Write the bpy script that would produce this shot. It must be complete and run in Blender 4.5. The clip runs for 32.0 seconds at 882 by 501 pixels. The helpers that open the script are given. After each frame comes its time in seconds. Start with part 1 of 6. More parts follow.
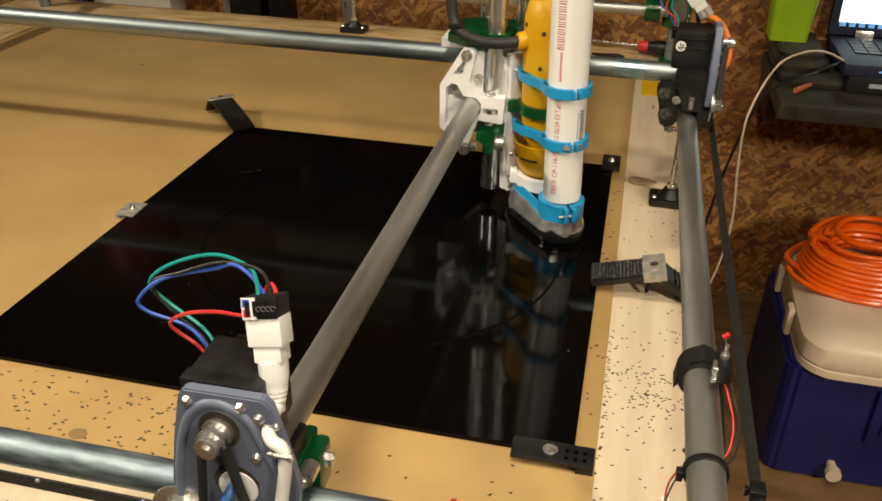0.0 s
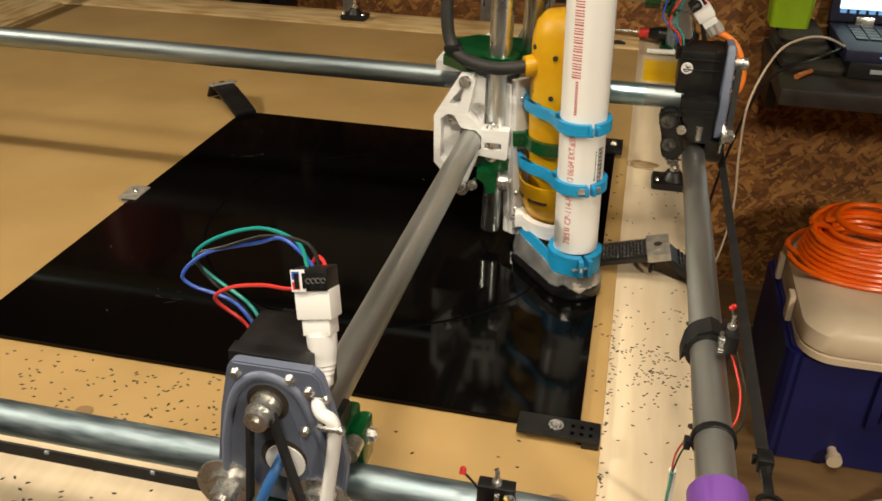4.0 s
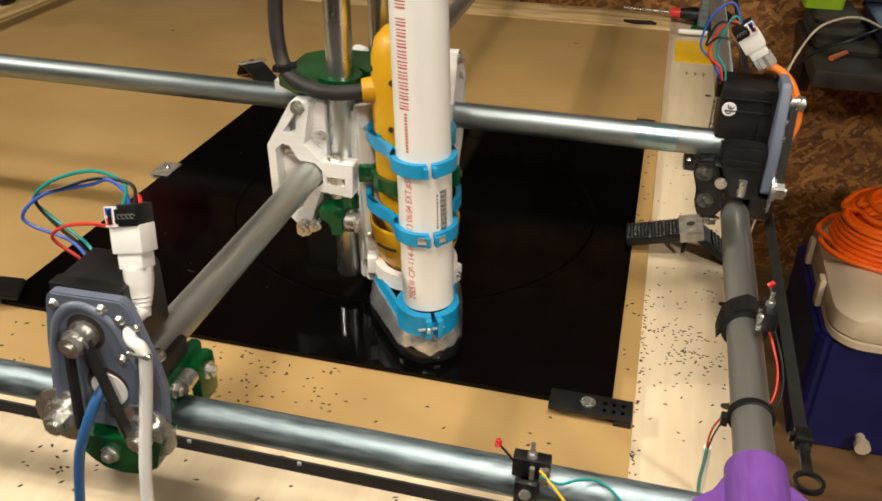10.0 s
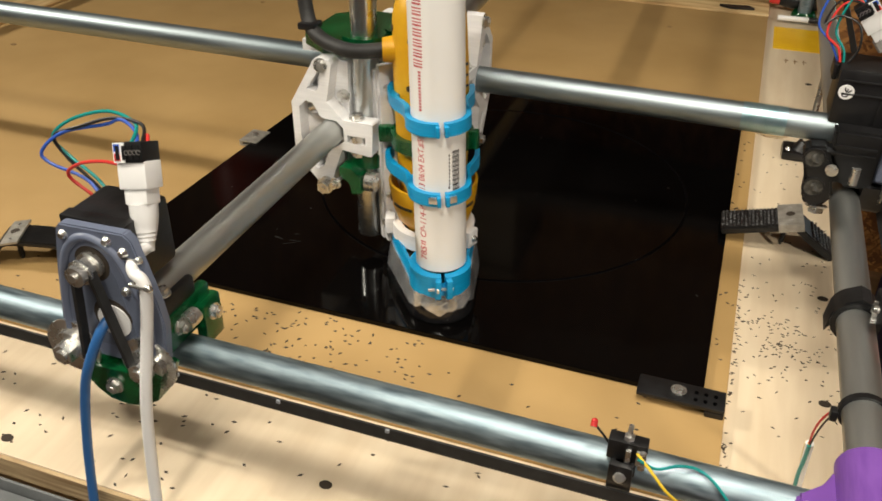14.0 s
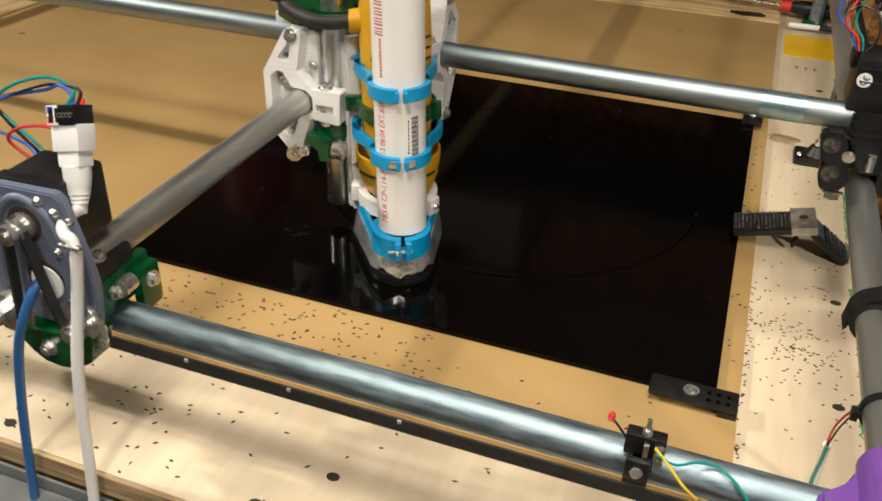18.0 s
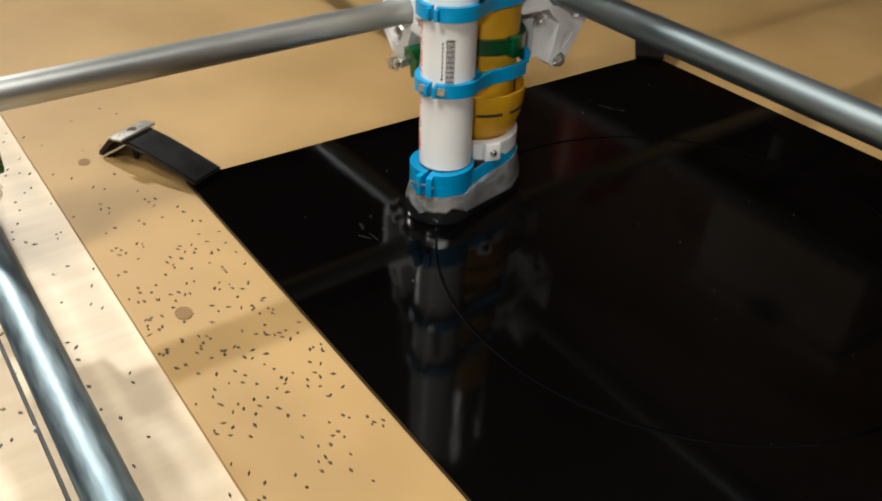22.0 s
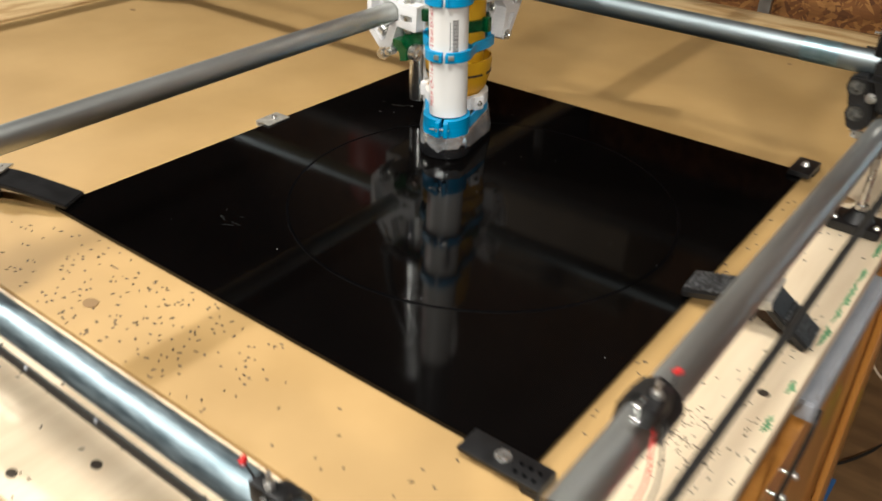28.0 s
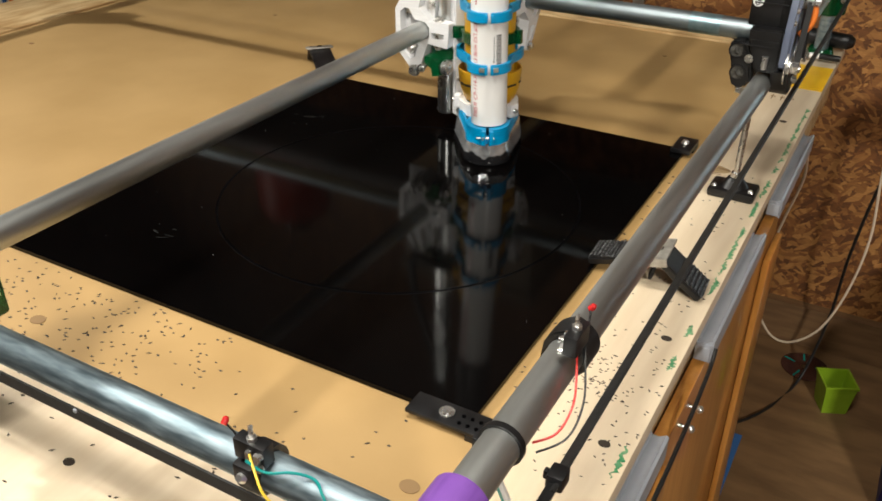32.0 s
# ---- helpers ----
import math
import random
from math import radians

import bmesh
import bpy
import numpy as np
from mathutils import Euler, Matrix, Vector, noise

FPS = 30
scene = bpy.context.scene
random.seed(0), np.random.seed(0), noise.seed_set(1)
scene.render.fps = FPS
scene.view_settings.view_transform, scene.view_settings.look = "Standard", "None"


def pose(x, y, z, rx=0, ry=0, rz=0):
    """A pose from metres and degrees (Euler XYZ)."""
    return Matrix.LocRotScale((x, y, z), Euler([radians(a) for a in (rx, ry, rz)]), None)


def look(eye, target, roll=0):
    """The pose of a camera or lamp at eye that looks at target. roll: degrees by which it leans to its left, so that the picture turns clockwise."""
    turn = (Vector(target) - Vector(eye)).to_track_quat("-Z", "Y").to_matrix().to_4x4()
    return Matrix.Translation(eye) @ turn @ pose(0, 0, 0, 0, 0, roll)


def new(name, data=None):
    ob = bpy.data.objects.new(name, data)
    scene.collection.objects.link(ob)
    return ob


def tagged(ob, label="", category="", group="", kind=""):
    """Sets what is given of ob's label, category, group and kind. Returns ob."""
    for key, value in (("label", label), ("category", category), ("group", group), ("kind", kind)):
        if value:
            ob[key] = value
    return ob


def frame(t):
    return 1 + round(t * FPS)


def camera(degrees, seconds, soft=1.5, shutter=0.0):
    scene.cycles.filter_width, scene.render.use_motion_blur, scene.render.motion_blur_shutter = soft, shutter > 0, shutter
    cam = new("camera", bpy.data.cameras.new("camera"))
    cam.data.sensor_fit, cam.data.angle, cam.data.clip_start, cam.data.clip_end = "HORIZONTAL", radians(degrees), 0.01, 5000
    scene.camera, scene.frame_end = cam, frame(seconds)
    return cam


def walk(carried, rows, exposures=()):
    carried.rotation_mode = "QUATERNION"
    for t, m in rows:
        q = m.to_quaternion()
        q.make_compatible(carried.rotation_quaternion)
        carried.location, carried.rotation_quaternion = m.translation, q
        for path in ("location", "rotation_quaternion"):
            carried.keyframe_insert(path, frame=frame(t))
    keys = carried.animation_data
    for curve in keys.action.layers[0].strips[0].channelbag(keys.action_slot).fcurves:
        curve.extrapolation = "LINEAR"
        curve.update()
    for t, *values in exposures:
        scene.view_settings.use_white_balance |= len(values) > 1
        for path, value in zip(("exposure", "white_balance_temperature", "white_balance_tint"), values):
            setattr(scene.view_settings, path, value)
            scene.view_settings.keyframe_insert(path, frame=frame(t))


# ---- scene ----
cam = camera(54.92, 32.0, soft=1.7, shutter=0.6)
PATH = [
    (0.0, (0.5404, -0.5123, 0.4702, 60.22, -1.02, 13.08)),
    (0.5, (0.5406, -0.5135, 0.4719, 60.13, -1.04, 12.97)),
    (1.0, (0.5412, -0.5139, 0.4725, 60.01, -1.08, 12.96)),
    (1.5, (0.5418, -0.5147, 0.4724, 60.03, -1.04, 12.98)),
    (2.0, (0.5416, -0.5146, 0.4714, 59.93, -1.13, 12.94)),
    (2.5, (0.5416, -0.5150, 0.4709, 59.89, -1.13, 12.99)),
    (3.0, (0.5407, -0.5186, 0.4660, 59.79, -1.29, 12.86)),
    (3.5, (0.5378, -0.5213, 0.4610, 59.89, -0.94, 12.88)),
    (5.5, (0.5358, -0.5212, 0.4548, 59.28, -1.02, 13.20)),
    (6.0, (0.5345, -0.5200, 0.4548, 58.94, -0.86, 13.35)),
    (6.5, (0.5341, -0.5190, 0.4546, 58.97, -0.86, 13.39)),
    (7.0, (0.5354, -0.5189, 0.4548, 58.94, -0.74, 13.44)),
    (7.5, (0.5340, -0.5196, 0.4539, 58.93, -0.80, 13.69)),
    (8.0, (0.5316, -0.5215, 0.4489, 58.83, -0.92, 13.82)),
    (8.5, (0.5294, -0.5212, 0.4475, 58.75, -1.07, 14.05)),
    (9.0, (0.5294, -0.5254, 0.4510, 58.78, -0.99, 14.39)),
    (9.5, (0.5298, -0.5254, 0.4508, 58.88, -0.75, 14.49)),
    (10.0, (0.5292, -0.5256, 0.4504, 58.85, -0.66, 14.48)),
    (10.5, (0.5270, -0.5246, 0.4505, 58.63, -0.87, 14.67)),
    (11.0, (0.5262, -0.5250, 0.4500, 58.74, -0.89, 14.90)),
    (11.5, (0.5267, -0.5233, 0.4483, 58.88, -0.80, 15.01)),
    (12.0, (0.5290, -0.5223, 0.4458, 59.06, -0.59, 14.92)),
    (12.5, (0.5233, -0.5247, 0.4423, 58.87, -0.93, 15.36)),
    (13.0, (0.5147, -0.5261, 0.4387, 58.51, -0.45, 17.51)),
    (13.5, (0.5115, -0.5266, 0.4363, 58.08, -0.40, 19.24)),
    (14.0, (0.5094, -0.5263, 0.4358, 57.85, -0.74, 19.77)),
    (14.5, (0.5097, -0.5267, 0.4352, 57.87, -0.87, 19.74)),
    (16.5, (0.5024, -0.5318, 0.4271, 58.31, -1.77, 20.31)),
    (17.0, (0.5029, -0.5331, 0.4318, 58.23, -1.62, 20.39)),
    (17.5, (0.5011, -0.5297, 0.4252, 58.37, -1.81, 20.39)),
    (18.0, (0.4993, -0.5289, 0.4233, 58.23, -1.89, 20.37)),
    (18.5, (0.5002, -0.5290, 0.4236, 58.30, -1.86, 20.32)),
    (19.0, (0.5012, -0.5275, 0.4235, 58.34, -1.63, 20.44)),
    (19.5, (0.5254, -0.5063, 0.4237, 57.63, -1.09, 22.83)),
    (20.0, (0.5500, -0.4576, 0.4184, 55.99, -2.30, 27.01)),
    (20.5, (0.5205, -0.3581, 0.4012, 57.35, -2.28, 32.97)),
    (21.0, (0.5275, -0.2839, 0.3990, 55.16, -1.39, 40.03)),
    (21.5, (0.5826, -0.2355, 0.3963, 54.29, -2.25, 48.54)),
    (22.0, (0.6192, -0.2065, 0.3889, 54.59, -2.26, 54.35)),
    (22.5, (0.6328, -0.1970, 0.3786, 53.53, -1.98, 56.89)),
    (23.0, (0.6346, -0.1872, 0.3788, 52.82, -1.32, 59.00)),
    (23.5, (0.6339, -0.1764, 0.3775, 52.27, -0.76, 58.01)),
    (24.0, (0.6335, -0.1821, 0.3714, 52.95, -1.24, 55.96)),
    (24.5, (0.6323, -0.1795, 0.3725, 52.74, -1.14, 51.98)),
    (25.0, (0.6217, -0.1827, 0.3768, 52.79, -1.46, 46.42)),
    (25.5, (0.6096, -0.1892, 0.3641, 54.40, -1.84, 39.43)),
    (27.5, (0.5968, -0.3045, 0.4065, 57.00, -0.41, 29.27)),
    (28.0, (0.7243, -0.3586, 0.4177, 58.17, -1.41, 37.60)),
    (28.5, (0.7908, -0.4113, 0.4466, 58.86, -0.03, 38.79)),
    (29.0, (0.7858, -0.4395, 0.4570, 61.76, 0.06, 35.26)),
    (29.5, (0.7758, -0.4557, 0.4525, 61.39, -0.28, 31.63)),
    (30.0, (0.7634, -0.4557, 0.4453, 60.34, -0.56, 29.59)),
    (30.5, (0.7541, -0.4425, 0.4340, 60.25, -0.71, 29.16)),
    (31.0, (0.7508, -0.4308, 0.4312, 59.54, -0.39, 29.60)),
    (31.5, (0.7497, -0.4265, 0.4280, 59.29, -0.24, 29.73)),
    (32.0, (0.7481, -0.4260, 0.4289, 59.41, -0.34, 29.58)),
]
TONE = [(0.0, 0.05, 7350, 10), (3.0, 0.03, 7300, 10), (5.5, -0.26, 7300, 10), (6.0, -0.36, 7300, 10), (7.0, -0.58, 7350, 10), (8.0, -0.08, 7050, 10), (9.0, 0.0, 6900, 10), (12.0, 0.0, 6700, 10), (14.0, 0.0, 6580, 10), (17.0, 0.02, 6480, 10), (20.0, 0.03, 6400, 10), (22.0, 0.02, 6050, 10), (24.0, 0.19, 6020, 10), (25.0, 0.58, 5900, 10), (28.0, 0.47, 6080, 10), (29.0, 0.38, 6330, 10), (30.0, 0.36, 6120, 10), (32.0, 0.34, 6180, 10)]
walk(cam, [(t, pose(*p)) for t, p in PATH], TONE)

# ---------------------------------------------------------------- light
world = bpy.data.worlds.new("world")
scene.world = world
world.use_nodes = True
world.node_tree.nodes["Background"].inputs[0].default_value = (1.0, 0.78, 0.55, 1)
world.node_tree.nodes["Background"].inputs[1].default_value = 0.05


def lamp(name, place, aim, watts, size, spread):
    """A shop lamp under a reflector: it shines towards aim, within an angle of spread degrees."""
    data = bpy.data.lights.new(name, "AREA")
    data.shape = "DISK"
    data.energy, data.size, data.color, data.spread = watts, size, (1.0, 0.925, 0.79), radians(spread)
    ob = new(name, data)
    ob.matrix_world = look(place, aim)
    return ob


lamp("shop_lamp_front", (0.42, -1.15, 1.80), (0.30, 0.2, 0.0), 4.4, 0.22, 90)
lamp("shop_lamp_left", (-2.40, -0.45, 2.00), (0.3, 0.0, 0.0), 16.5, 0.11, 90)
lamp("shop_lamp_right", (2.2, -1.9, 1.48), (1.0, 0.8, -0.5), 7.8, 0.30, 70)
tube = lamp("shop_tube", (0.42, -0.40, 1.95), (0.40, -0.36, 0.0), 8.1, 1.1, 95)
tube.data.shape, tube.data.size_y = "RECTANGLE", 0.07


# ---------------------------------------------------------------- materials
def material(name, colour, rough=0.5, metal=0.0, colour2=None, scale=20.0, stretch=(1, 1, 1), bump=0.0, bump_scale=None,
             rough_var=0.0, detail=4.0, transmission=0.0, coat=0.0, emit=0.0, random_tone=0.0, lo=0.35, hi=0.65, spec=None):
    m = bpy.data.materials.new(name)
    m.use_nodes = True
    nt = m.node_tree
    b = nt.nodes["Principled BSDF"]
    b.inputs["Base Color"].default_value = (*colour, 1)
    b.inputs["Roughness"].default_value = rough
    b.inputs["Metallic"].default_value = metal
    b.inputs["Transmission Weight"].default_value = transmission
    b.inputs["Coat Weight"].default_value = coat
    if spec is not None:
        b.inputs["Specular IOR Level"].default_value = spec
    if emit:
        b.inputs["Emission Color"].default_value = (*colour, 1)
        b.inputs["Emission Strength"].default_value = emit
    tc = nt.nodes.new("ShaderNodeTexCoord")
    mp = nt.nodes.new("ShaderNodeMapping")
    mp.inputs["Scale"].default_value = stretch
    nt.links.new(tc.outputs["Object"], mp.inputs[0])
    out = None
    if colour2:
        n = nt.nodes.new("ShaderNodeTexNoise")
        n.inputs["Scale"].default_value, n.inputs["Detail"].default_value = scale, detail
        nt.links.new(mp.outputs[0], n.inputs["Vector"])
        r = nt.nodes.new("ShaderNodeValToRGB")
        r.color_ramp.elements[0].position, r.color_ramp.elements[1].position = lo, hi
        r.color_ramp.elements[0].color, r.color_ramp.elements[1].color = (*colour, 1), (*colour2, 1)
        nt.links.new(n.outputs["Fac"], r.inputs[0])
        n2 = nt.nodes.new("ShaderNodeTexNoise")
        n2.inputs["Scale"].default_value = scale / 7
        nt.links.new(mp.outputs[0], n2.inputs["Vector"])
        hsv = nt.nodes.new("ShaderNodeHueSaturation")
        mr = nt.nodes.new("ShaderNodeMapRange")
        mr.inputs["To Min"].default_value, mr.inputs["To Max"].default_value = 0.86, 1.14
        nt.links.new(n2.outputs["Fac"], mr.inputs["Value"])
        nt.links.new(mr.outputs[0], hsv.inputs["Value"])
        nt.links.new(r.outputs[0], hsv.inputs["Color"])
        out = hsv.outputs[0]
        if rough_var:
            rr = nt.nodes.new("ShaderNodeMapRange")
            rr.inputs["To Min"].default_value, rr.inputs["To Max"].default_value = max(0.02, rough - rough_var), rough + rough_var
            nt.links.new(n.outputs["Fac"], rr.inputs["Value"])
            nt.links.new(rr.outputs[0], b.inputs["Roughness"])
    if random_tone and out:
        oi = nt.nodes.new("ShaderNodeObjectInfo")
        mr2 = nt.nodes.new("ShaderNodeMapRange")
        mr2.inputs["To Min"].default_value, mr2.inputs["To Max"].default_value = 1 - random_tone, 1 + random_tone
        nt.links.new(oi.outputs["Random"], mr2.inputs["Value"])
        h2 = nt.nodes.new("ShaderNodeHueSaturation")
        nt.links.new(mr2.outputs[0], h2.inputs["Value"])
        nt.links.new(out, h2.inputs["Color"])
        out = h2.outputs[0]
    if out:
        nt.links.new(out, b.inputs["Base Color"])
    if bump:
        nb = nt.nodes.new("ShaderNodeTexNoise")
        nb.inputs["Scale"].default_value = bump_scale or scale * 3
        nb.inputs["Detail"].default_value = 5
        nt.links.new(mp.outputs[0], nb.inputs["Vector"])
        bp = nt.nodes.new("ShaderNodeBump")
        bp.inputs["Strength"].default_value, bp.inputs["Distance"].default_value = bump, 0.002
        nt.links.new(nb.outputs["Fac"], bp.inputs["Height"])
        nt.links.new(bp.outputs[0], b.inputs["Normal"])
    return m


def osb_material():
    """Flakes of wood pressed at random: stretched cells in several browns."""
    m = material("osb", (0.30, 0.14, 0.045), 0.65, bump=0.4, bump_scale=60)
    nt = m.node_tree
    b = nt.nodes["Principled BSDF"]
    tc = nt.nodes.new("ShaderNodeTexCoord")
    nz = nt.nodes.new("ShaderNodeTexNoise")
    nz.inputs["Scale"].default_value = 16
    add = nt.nodes.new("ShaderNodeVectorMath")
    add.operation = "MULTIPLY_ADD"
    add.inputs[1].default_value = (0.022, 0.022, 0.022)
    nt.links.new(tc.outputs["Object"], nz.inputs["Vector"])
    nt.links.new(nz.outputs["Color"], add.inputs[0])
    nt.links.new(tc.outputs["Object"], add.inputs[2])
    last = None
    for k, (turn, seed) in enumerate(((0.35, 0.0), (1.25, 3.0), (-0.65, 7.0), (0.05, 11.0), (2.3, 17.0), (0.75, 23.0))):
        mp = nt.nodes.new("ShaderNodeMapping")
        mp.inputs["Rotation"].default_value = (0, turn, 0)
        mp.inputs["Location"].default_value = (seed, seed, seed)
        sc = nt.nodes.new("ShaderNodeVectorMath")
        sc.operation = "MULTIPLY"
        sc.inputs[1].default_value = (34, 26, 104)
        nt.links.new(add.outputs[0], mp.inputs[0])
        nt.links.new(mp.outputs[0], sc.inputs[0])
        v = nt.nodes.new("ShaderNodeTexVoronoi")
        v.inputs["Scale"].default_value = 1
        nt.links.new(sc.outputs[0], v.inputs["Vector"])
        sep = nt.nodes.new("ShaderNodeSeparateColor")
        nt.links.new(v.outputs["Color"], sep.inputs[0])
        r = nt.nodes.new("ShaderNodeValToRGB")
        e = r.color_ramp.elements
        e[0].color, e[1].color = (0.105, 0.037, 0.010, 1), (0.43, 0.205, 0.058, 1)
        mid = r.color_ramp.elements.new(0.45)
        mid.color = (0.205, 0.079, 0.019, 1)
        nt.links.new(sep.outputs[0], r.inputs[0])
        if last is None:
            last = r.outputs[0]
        else:
            pick = nt.nodes.new("ShaderNodeMath")
            pick.operation = "GREATER_THAN"
            pick.inputs[1].default_value = 0.62
            nt.links.new(sep.outputs[1], pick.inputs[0])
            mix = nt.nodes.new("ShaderNodeMix")
            mix.data_type = "RGBA"
            nt.links.new(pick.outputs[0], mix.inputs["Factor"])
            nt.links.new(last, mix.inputs["A"])
            nt.links.new(r.outputs[0], mix.inputs["B"])
            last = mix.outputs["Result"]
    # fine fibres within the flakes
    fm = nt.nodes.new("ShaderNodeMapping")
    fm.inputs["Rotation"].default_value, fm.inputs["Scale"].default_value = (0, 0.5, 0), (40, 30, 260)
    fn = nt.nodes.new("ShaderNodeTexNoise")
    fn.inputs["Scale"].default_value, fn.inputs["Detail"].default_value = 1.0, 6
    fr_ = nt.nodes.new("ShaderNodeMapRange")
    fr_.inputs["To Min"].default_value, fr_.inputs["To Max"].default_value = 0.62, 1.38
    fh = nt.nodes.new("ShaderNodeHueSaturation")
    nt.links.new(tc.outputs["Object"], fm.inputs[0])
    nt.links.new(fm.outputs[0], fn.inputs["Vector"])
    nt.links.new(fn.outputs["Fac"], fr_.inputs["Value"])
    nt.links.new(fr_.outputs[0], fh.inputs["Value"])
    nt.links.new(last, fh.inputs["Color"])
    nt.links.new(fh.outputs[0], b.inputs["Base Color"])
    return m


MDF = material("fibreboard", (0.385, 0.241, 0.088), 0.62, colour2=(0.455, 0.292, 0.115), scale=7, bump=0.06, bump_scale=350, rough_var=0.06)
PLY = material("birch_plywood", (0.645, 0.520, 0.362), 0.5, colour2=(0.72, 0.60, 0.435), scale=9, stretch=(7, 0.8, 7), bump=0.08, bump_scale=90)
PLYX = material("plywood_edge", (0.30, 0.19, 0.09), 0.7, colour2=(0.56, 0.41, 0.23), scale=60, stretch=(0.3, 0.3, 6), bump=0.2)
LUMBER = material("pine_lumber", (0.47, 0.29, 0.12), 0.6, colour2=(0.68, 0.50, 0.26), scale=7, stretch=(1.6, 8, 8), bump=0.12, bump_scale=120, detail=7, lo=0.38, hi=0.58)
LUMBERY = material("pine_lumber_along", (0.47, 0.29, 0.12), 0.6, colour2=(0.68, 0.50, 0.26), scale=7, stretch=(8, 1.6, 8), bump=0.12, bump_scale=120, detail=7, lo=0.38, hi=0.58)
ACRYLIC = material("black_acrylic", (0.0012, 0.001, 0.001), 0.075, colour2=(0.0025, 0.0022, 0.0022), scale=3, rough_var=0.03, spec=0.14)
an = ACRYLIC.node_tree
wn, wb, wc = an.nodes.new("ShaderNodeTexNoise"), an.nodes.new("ShaderNodeBump"), an.nodes.new("ShaderNodeTexCoord")
wn.inputs["Scale"].default_value, wn.inputs["Detail"].default_value = 4.0, 0.0
wb.inputs["Strength"].default_value, wb.inputs["Distance"].default_value = 1.0, 0.0010
an.links.new(wc.outputs["Object"], wn.inputs["Vector"])
an.links.new(wn.outputs["Fac"], wb.inputs["Height"])
an.links.new(wb.outputs[0], an.nodes["Principled BSDF"].inputs["Normal"])
GROOVE = material("cut_groove", (0.0008, 0.0008, 0.0010), 0.32, colour2=(0.002, 0.002, 0.0025), scale=14, spec=0.03)
ZINC = material("galvanized_steel", (0.19, 0.262, 0.305), 0.53, 1.0, colour2=(0.41, 0.50, 0.55), scale=260, stretch=(0.16, 1, 1), rough_var=0.20, bump=0.12, bump_scale=120, detail=7, lo=0.30, hi=0.70)
ZINCX = material("worn_galvanized_steel", (0.235, 0.29, 0.315), 0.46, 1.0, colour2=(0.40, 0.46, 0.49), scale=70, stretch=(0.10, 1, 1), rough_var=0.16, bump=0.10, bump_scale=150, detail=7, lo=0.32, hi=0.68)
STEEL = material("dull_conduit_steel", (0.45, 0.47, 0.46), 0.46, 1.0, colour2=(0.63, 0.65, 0.635), scale=45, stretch=(1, 0.12, 1), rough_var=0.09, bump=0.06, bump_scale=160, detail=7)
CHROME = material("bright_tube", (0.62, 0.64, 0.64), 0.27, 1.0, colour2=(0.74, 0.76, 0.76), scale=25, rough_var=0.05)
BOLT = material("bolt_steel", (0.62, 0.62, 0.60), 0.28, 0.9, colour2=(0.74, 0.73, 0.71), scale=120, rough_var=0.08)
WHITE = material("white_printed_plastic", (0.80, 0.80, 0.815), 0.42, colour2=(0.86, 0.86, 0.87), scale=40, stretch=(1, 1, 14), bump=0.10, bump_scale=60)
GREEN = material("green_clear_plastic", (0.001, 0.075, 0.022), 0.12, colour2=(0.004, 0.15, 0.045), scale=50, stretch=(1, 1, 10), bump=0.15, bump_scale=60, transmission=0.45)
SLATE = material("slate_printed_plastic", (0.125, 0.150, 0.220), 0.42, colour2=(0.150, 0.176, 0.25), scale=40, bump=0.12, bump_scale=120)
BLACK = material("black_plastic", (0.005, 0.005, 0.0055), 0.40, colour2=(0.011, 0.011, 0.012), scale=60, bump=0.12, bump_scale=160, rough_var=0.06)
RUBBER = material("black_rubber", (0.012, 0.012, 0.012), 0.6, colour2=(0.022, 0.022, 0.022), scale=90, bump=0.1)
CYAN = material("cyan_printed_plastic", (0.0, 0.26, 0.55), 0.40, colour2=(0.0, 0.31, 0.62), scale=40, stretch=(1, 1, 16), bump=0.14, bump_scale=50)
YELLOW = material("yellow_tool_plastic", (0.66, 0.34, 0.006), 0.45, colour2=(0.74, 0.41, 0.012), scale=35, bump=0.10, bump_scale=200, rough_var=0.05)
PVC = material("white_pvc", (0.85, 0.84, 0.825), 0.30, colour2=(0.885, 0.88, 0.865), scale=12, bump=0.02)
INK = material("red_ink", (0.48, 0.055, 0.07), 0.5, colour2=(0.66, 0.24, 0.24), scale=300)
INKB = material("black_ink", (0.03, 0.03, 0.035), 0.5)
DUCT = material("silver_tape", (0.38, 0.40, 0.42), 0.18, 0.75, colour2=(0.68, 0.70, 0.72), scale=75, bump=0.7, bump_scale=60, rough_var=0.1)
PURPLE = material("purple_printed_plastic", (0.15, 0.055, 0.30), 0.42, colour2=(0.19, 0.075, 0.36), scale=40, stretch=(1, 1, 16), bump=0.12, bump_scale=50)
TAN = material("tan_cooler_plastic", (0.62, 0.51, 0.37), 0.36, colour2=(0.70, 0.58, 0.43), scale=9, bump=0.05, bump_scale=150)
BLUE = material("blue_cooler_plastic", (0.003, 0.005, 0.072), 0.5, colour2=(0.006, 0.009, 0.095), scale=15, bump=0.08, bump_scale=150)
HOSE = material("orange_hose", (0.80, 0.10, 0.006), 0.30, colour2=(0.88, 0.14, 0.01), scale=30)
OSB = osb_material()
FLOOR = material("plywood_floor", (0.135, 0.075, 0.031), 0.62, colour2=(0.215, 0.122, 0.052), scale=7, stretch=(1.2, 4, 1), bump=0.1, detail=7)
DARKPINE = material("aged_board", (0.135, 0.072, 0.030), 0.65, colour2=(0.20, 0.112, 0.048), scale=8, stretch=(1.4, 8, 8), bump=0.12, bump_scale=110, detail=7)
